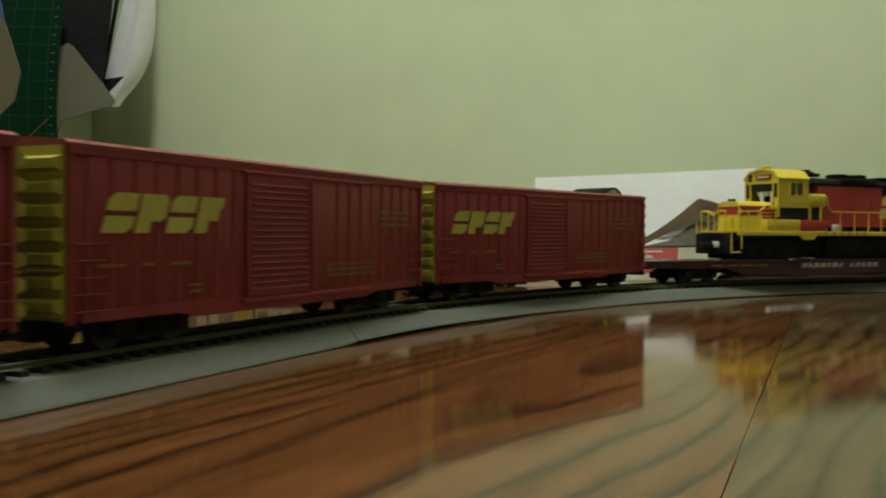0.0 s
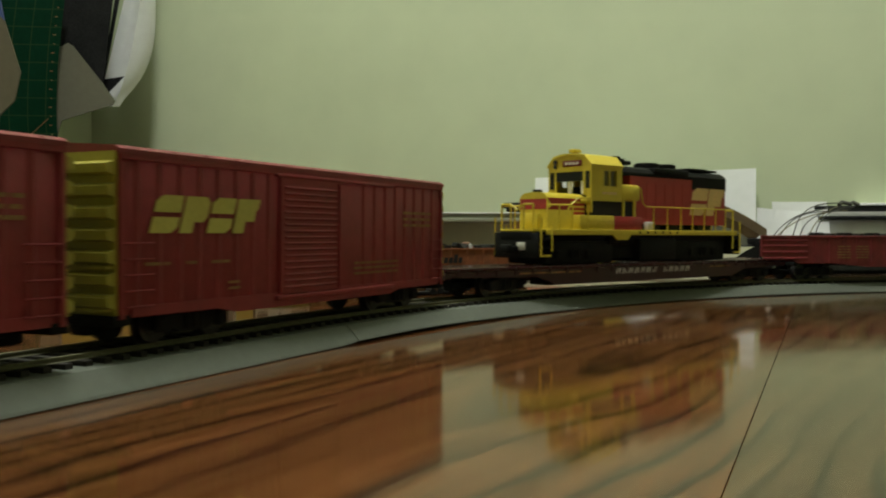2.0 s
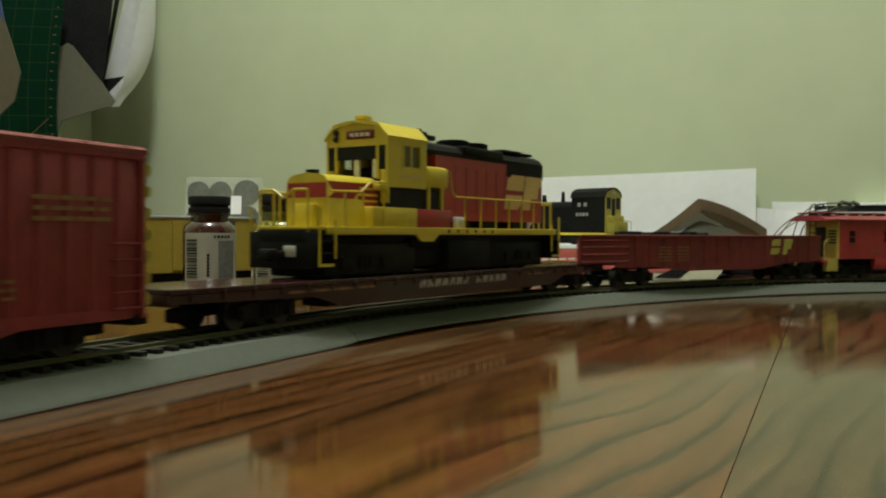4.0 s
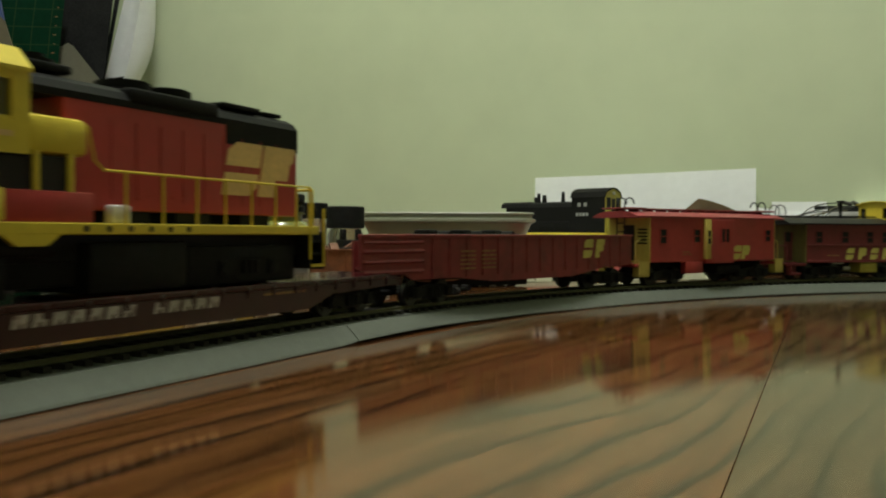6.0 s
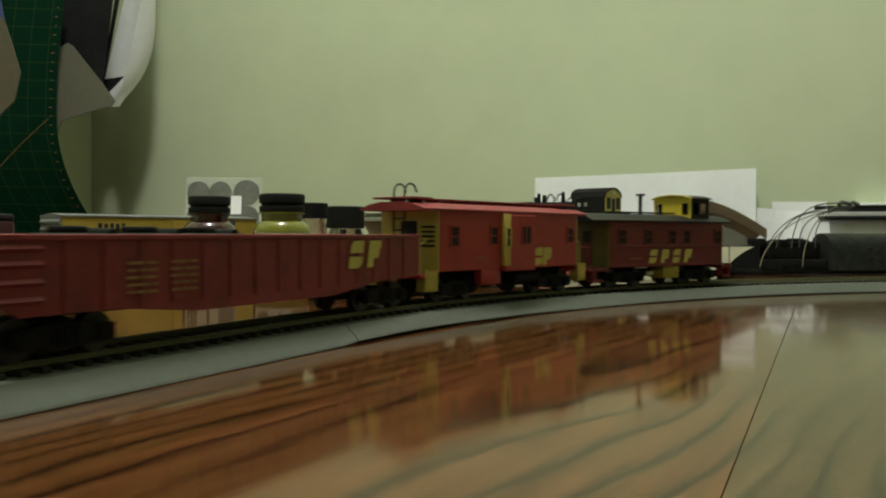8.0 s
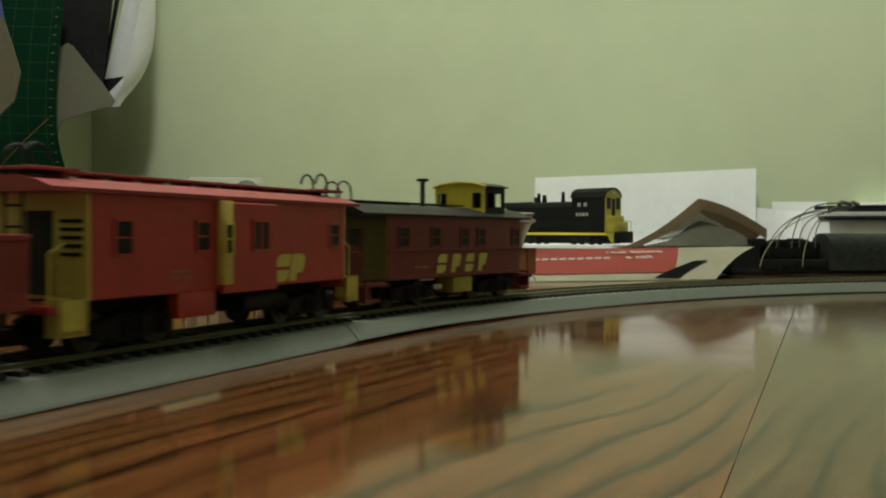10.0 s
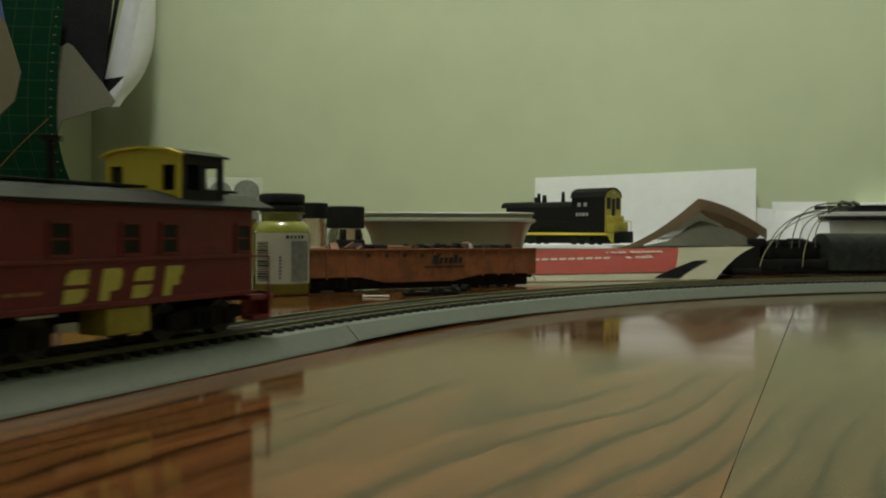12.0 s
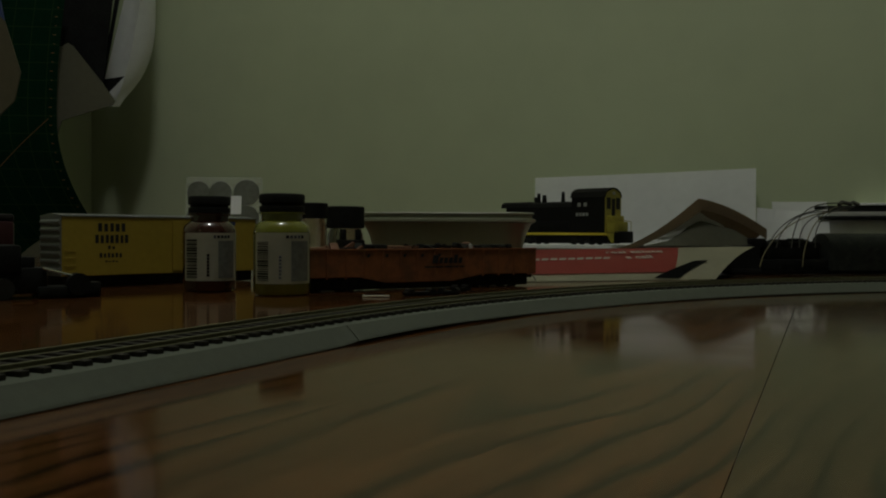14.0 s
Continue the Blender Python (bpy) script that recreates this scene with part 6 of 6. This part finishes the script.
def words(text, u, v, size):
    cu = bpy.data.curves.new("lettering", "FONT")
    cu.body, cu.size, cu.extrude = text, size * MM, 0.00006
    cu.materials.append(LETTER_WHITE)
    p, px, pv = Vector(cover(u, v)), Vector(cover(u + 0.1, v)), Vector(cover(u, v + 0.1))
    ex, ey = (px - p).normalized(), (pv - p).normalized()
    ez = ex.cross(ey).normalized()
    ey = ez.cross(ex)
    m = Matrix((ex, ey, ez)).transposed().to_4x4()
    m.translation = (p + ez * 1.3 + Vector((0, -0.5, 0.5))) * MM
    ob = new("lettering", cu)
    ob.parent, ob.matrix_basis = magazine, m
    ob["label"] = "white printed words"


words("real estate", 0.43, 0.70, 12.5)
words("a call", 0.53, 0.50, 12.5)
for k in range(9):
    a = 0.14 + 0.036 * k
    bars = sheet(bm_new(), lambda u, v: tuple(Vector(cover(a + 0.027 * u, 0.53 + 0.07 * v)) + Vector((0, -0.8, 1.1))), 2, 2, 0.15)
    part("print_bar", bars, LETTER_WHITE, magazine, "white unreadable print")

# folded brown paper, standing like a tent on the magazine, with white sheets inside
tent = thing("folded_kraft_paper", "brown kraft paper folded like a tent over white sheets", "paper")


def tent_side(x0, y0, z0, x1, y1, z1, sag, depth, lift):
    return lambda u, v: (lerp(x0, x1, u) + 8 * v, lerp(y0, y1, u) + depth * v, lerp(z0, z1, u ** 1.15) + sag * math.sin(math.pi * u) + lift * v)


def under_fold(x, points):
    """Height of a bent sheet's free edge over x, eased between its turning points."""
    for (xa, za), (xb, zb) in zip(points, points[1:]):
        if x <= xb:
            t = (x - xa) / (xb - xa)
            return lerp(za, zb, t * t * (3 - 2 * t) * 0.5 + t * 0.5)
    return points[-1][1]


WHITE_EDGE = ((190, 29), (207, 35), (224, 45), (236, 55), (249, 61.5), (264, 53), (300, 32))
GREY_EDGE = ((190, 28), (214, 32), (227, 38.5), (238, 46.5), (249, 51.6), (277, 45.5), (310, 30))


def bent_sheet(points, depth):
    x0, x1 = points[0][0], points[-1][0]

    def face(u, v):
        x = lerp(x0, x1, u)
        return (x, lerp(828, 862, u) + depth + 14 * v * math.sin(math.pi * u), lerp(27.6, under_fold(x, points), v))
    return sheet(bm_new(), face, 26, 6, 0.4)


part("left_flap", sheet(bm_new(), tent_side(168, 835, 25.5, 246, 850, 73, -3, 70, -10), 12, 4, 0.8), KRAFT, tent)
part("right_flap", sheet(bm_new(), tent_side(246, 850, 73, 320, 872, 44, 3, 70, -16), 12, 4, 0.8), KRAFT, tent)
part("left_edge", sheet(bm_new(), lambda u, v: (lerp(168, 246, u) + 3 * v * u, lerp(835, 850, u) - 1, lerp(25.2, 73, u ** 1.15) - 3 * math.sin(math.pi * u) - lerp(3, 12, u) * v), 12, 3, 0.8), KRAFT, tent, "turned-down brown edge")
part("right_edge", sheet(bm_new(), lambda u, v: (lerp(246, 320, u), lerp(850, 872, u) - 1, lerp(73, 44, u ** 1.15) + 3 * math.sin(math.pi * u) - lerp(10.5, 10, u) * v), 12, 3, 0.8), KRAFT, tent, "turned-down brown edge")
part("inner_sheet", bent_sheet(WHITE_EDGE, 4), PAPER, tent, "white sheet inside the fold")
part("inner_back", bent_sheet(GREY_EDGE, -2), FOLD_GREY, tent, "grey sheet inside the fold")
part("fold_base", loft(bm_new(), [[(178, 850, 23.6), (318, 884, 23.6), (330, 960, 23.6), (180, 930, 23.6)], [(178, 850, 27.2), (318, 884, 27.2), (330, 960, 27.2), (180, 930, 27.2)]]), PAPER_GREY, tent, smooth=False)

# dark locomotive shell with its bared chassis and wires
diesel_shell = thing("toy_streamliner_shell", "dark grey-green model locomotive shell with bared wiring", "model locomotive", mp(372, 868, 0, 11))
sec = [(-15, 4), (-15.5, 22), (-15, 29), (-12, 35.5), (-6, 39.2), (0, 40.2), (6, 39.2), (12, 35.5), (15, 29), (15.5, 22), (15, 4)]
bm = prism(bm_new(), sec, "x", 0, 190)
part("shell", bm, OLD_GREEN, diesel_shell, "dull dark rounded shell")
for x in (44, 56):
    for z in (14, 24):
        part("porthole", cyl(bm_new(), (x, -15.9, z), (x, -14.8, z), 3.0, 14), DARK_GAP, diesel_shell)
part("chassis", box(bm_new(), -72, 2, -13, 13, 4, 15, 1.2), BLACK, diesel_shell, "black bared chassis")
part("motor", box(bm_new(), -64, -8, -11, 11, 14.5, 31, 2.5), BLACK, diesel_shell, "black motor block")
part("pilot", prism(bm_new(), [(-112, 3), (-72.5, 3), (-72.5, 27), (-84, 27.5), (-98, 24), (-112, 12)], "y", -12, 12), BLACK, diesel_shell)
for k, (x, z) in enumerate(((-92, 25), (-70, 30), (-50, 31), (-28, 30), (-10, 29))):
    part("loose_gear", box(bm_new(), x - 6, x + 7, -9 + k, 6, z - 4, z + 2 + (k % 2) * 3, 1.4), BLACK, diesel_shell, "black lump of bared running gear")
for k in range(5):
    part("clip", box(bm_new(), -60 + k * 11, -53 + k * 11, -12, 12, 28, 32 + (k % 2) * 2, 1.0), BLACK, diesel_shell)
part("keel", box(bm_new(), -104, 188, -12.5, 12.5, 0.4, 6, 1.0), BLACK, diesel_shell, "black low keel on the table")
part("cradle", prism(bm_new(), [(-112, 3.5), (-70, 3.5), (-70, 30), (-88, 27)], "y", -6, 13), BLACK, diesel_shell)
for x in (-40, 60, 150):
    add_truck(diesel_shell, x)
for k, (x1, x2, hgt, mt) in enumerate(((-66, 24, 66, WIRE), (-58, 18, 62, WIRE), (-44, 22, 70, WIRE), (-34, 28, 64, WIRE), (-14, 30, 66, WIRE), (-74, 26, 63, WIRE_TAN), (-30, 26, 70, WIRE_TAN))):
    z1 = 8 if mt is WIRE_TAN else 26
    pts = []
    for i in range(13):
        t = i / 12
        bow = math.sin(math.pi * t)
        pts.append((lerp(x1, x2, t ** 1.2) - 7 * bow + 1.5 * math.sin(5 * t + k), -16 + 10 * t + 2 * math.sin(3 * t + k * 2), lerp(z1, hgt, t ** 0.8) + (7 + 2 * (k % 3)) * bow))
    part("wire", tube(bm_new(), pts, 0.55, 6), mt, diesel_shell, "loose thin wire")
part("wire_knot", tube(bm_new(), [(14, -8, 68), (20, -4, 71), (27, -7, 69), (33, -3, 71), (38, -6, 68)], 1.8, 8), WIRE, diesel_shell)

# papers and a dark tray behind it
for i, (x, y, turn, w, h) in enumerate(((372, 975, -20, 48, 70), (402, 978, -14, 60, 77), (470, 968, -22, 160, 52))):
    bm = sheet(bm_new(), lambda u, v: (lerp(-w / 2, w / 2, u), 6 * math.sin(3 * u) + 48 * v, lerp(0.4, h - 5 * u * (i == 0), v)), 8, 6, 0.5)
    solid("loose_paper", bm, PAPER, "loose white paper leaning on a tray", "paper", mp(x, y, 0, turn), group="loose papers")
tray = thing("dark_tray", "dark plastic tray with torn edge on a white box", "tray", mp(490, 1005, 0, -22))
part("tray_body", box(bm_new(), -62, 90, -10, 40, 60.5, 72, 1.5), BLACK, tray)
part("tray_lip", box(bm_new(), -58, 30, -22, -8, 56, 60, 1.0), BLACK, tray)
part("tray_insert", box(bm_new(), -50, 60, -12, -9, 60, 65, 0.5), PAPER_GREY, tray)
part("white_box", box(bm_new(), -64, 92, -8, 60, 0.3, 56, 1.0), PAPER, tray, "white cardboard box under the tray")
part("paper_top", box(bm_new(), -20, 92, -12, 44, 72.2, 75, 0.4), PAPER, tray)

# small scrap on the table by the track
for x, y, turn, ln in ((-14, 545, 25, 22), (12, 586, 30, 12), (4, 556, -15, 14)):
    bm = box(bm_new(), -ln / 2, ln / 2, -3, 3, 0.3, 2.6, 0.5)
    for k in (-1, 1):
        cyl(bm, (k * ln * 0.32, -4, 2.4), (k * ln * 0.32, 4, 2.4), 2.0, 12)
    solid("toy_truck_frame", bm, BLACK, "small black truck frame lying on the table", "model train part", mp(x, y, 0, turn), group="scrap by the track")
solid("straw_sliver", tube(bm_new(), [(-8, 0, 0.7), (0, 0.6, 0.8), (8, 0, 0.7)], 0.45, 6), LABEL, "thin pale plastic sliver on the table", "scrap", mp(-40, 528, 0, 5))

# ---- ties of the track, each a piece of its own where the camera passes ----
def tie_mesh():
    bm = bm_new()
    box(bm, -1.2, 1.2, -12.3, 12.3, -1.7, 0, 0.25)
    finish(bm, False)
    me = bpy.data.meshes.new("tie")
    bm.to_mesh(me)
    bm.free()
    me.materials.append(TIE)
    return me


TIE_MESH = tie_mesh()
PITCH = 6.05
for k in range(int(-470 / PITCH), int(800 / PITCH)):
    x, y, h = on_track(k * PITCH + 4.2)
    ob = new("tie", TIE_MESH)
    ob.parent = track
    ob.matrix_basis = mp(x, y, RAIL_TOP - 1.35, math.degrees(h))
bm = bm_new()
for k in list(range(int(S_LO / PITCH) + 1, int(-470 / PITCH))) + list(range(int(800 / PITCH), int(S_HI / PITCH))):
    x, y, h = on_track(k * PITCH + 4.2)
    q = bmesh.ops.create_cube(bm, size=1.0, matrix=Matrix.Translation((x, y, RAIL_TOP - 2.25)) @ Matrix.Rotation(h, 4, "Z") @ Matrix.Diagonal((2.4, 24.6, 1.8, 1)))
tagged(part("ties_beyond", bm, TIE, track, smooth=False), kind="stuff")


# ---- all that moves ----
def motions():
    times = [i * 0.25 for i in range(57)]
    for car, s, half, trucks, sets in moving:
        walk(car, [(t, car_pose(s + travel(t), half)) for t in times])
        for tr, x in trucks:
            walk(tr, [(t, mp(x, 0, 0, truck_turn(s + travel(t), half, x))) for t in times])
        spin = [i / 15 for i in range(211)]
        for ws, x in sets:
            walk(ws, [(t, mp(x, 0, 5.2, 0, 0, math.degrees(travel(t) / 5.2))) for t in spin])
    walk(diesel, [(t, car_pose(FLATCAR_S + travel(t), 108.0, 14.0) @ mp(DIESEL_X, 0)) for t in times])


motions()
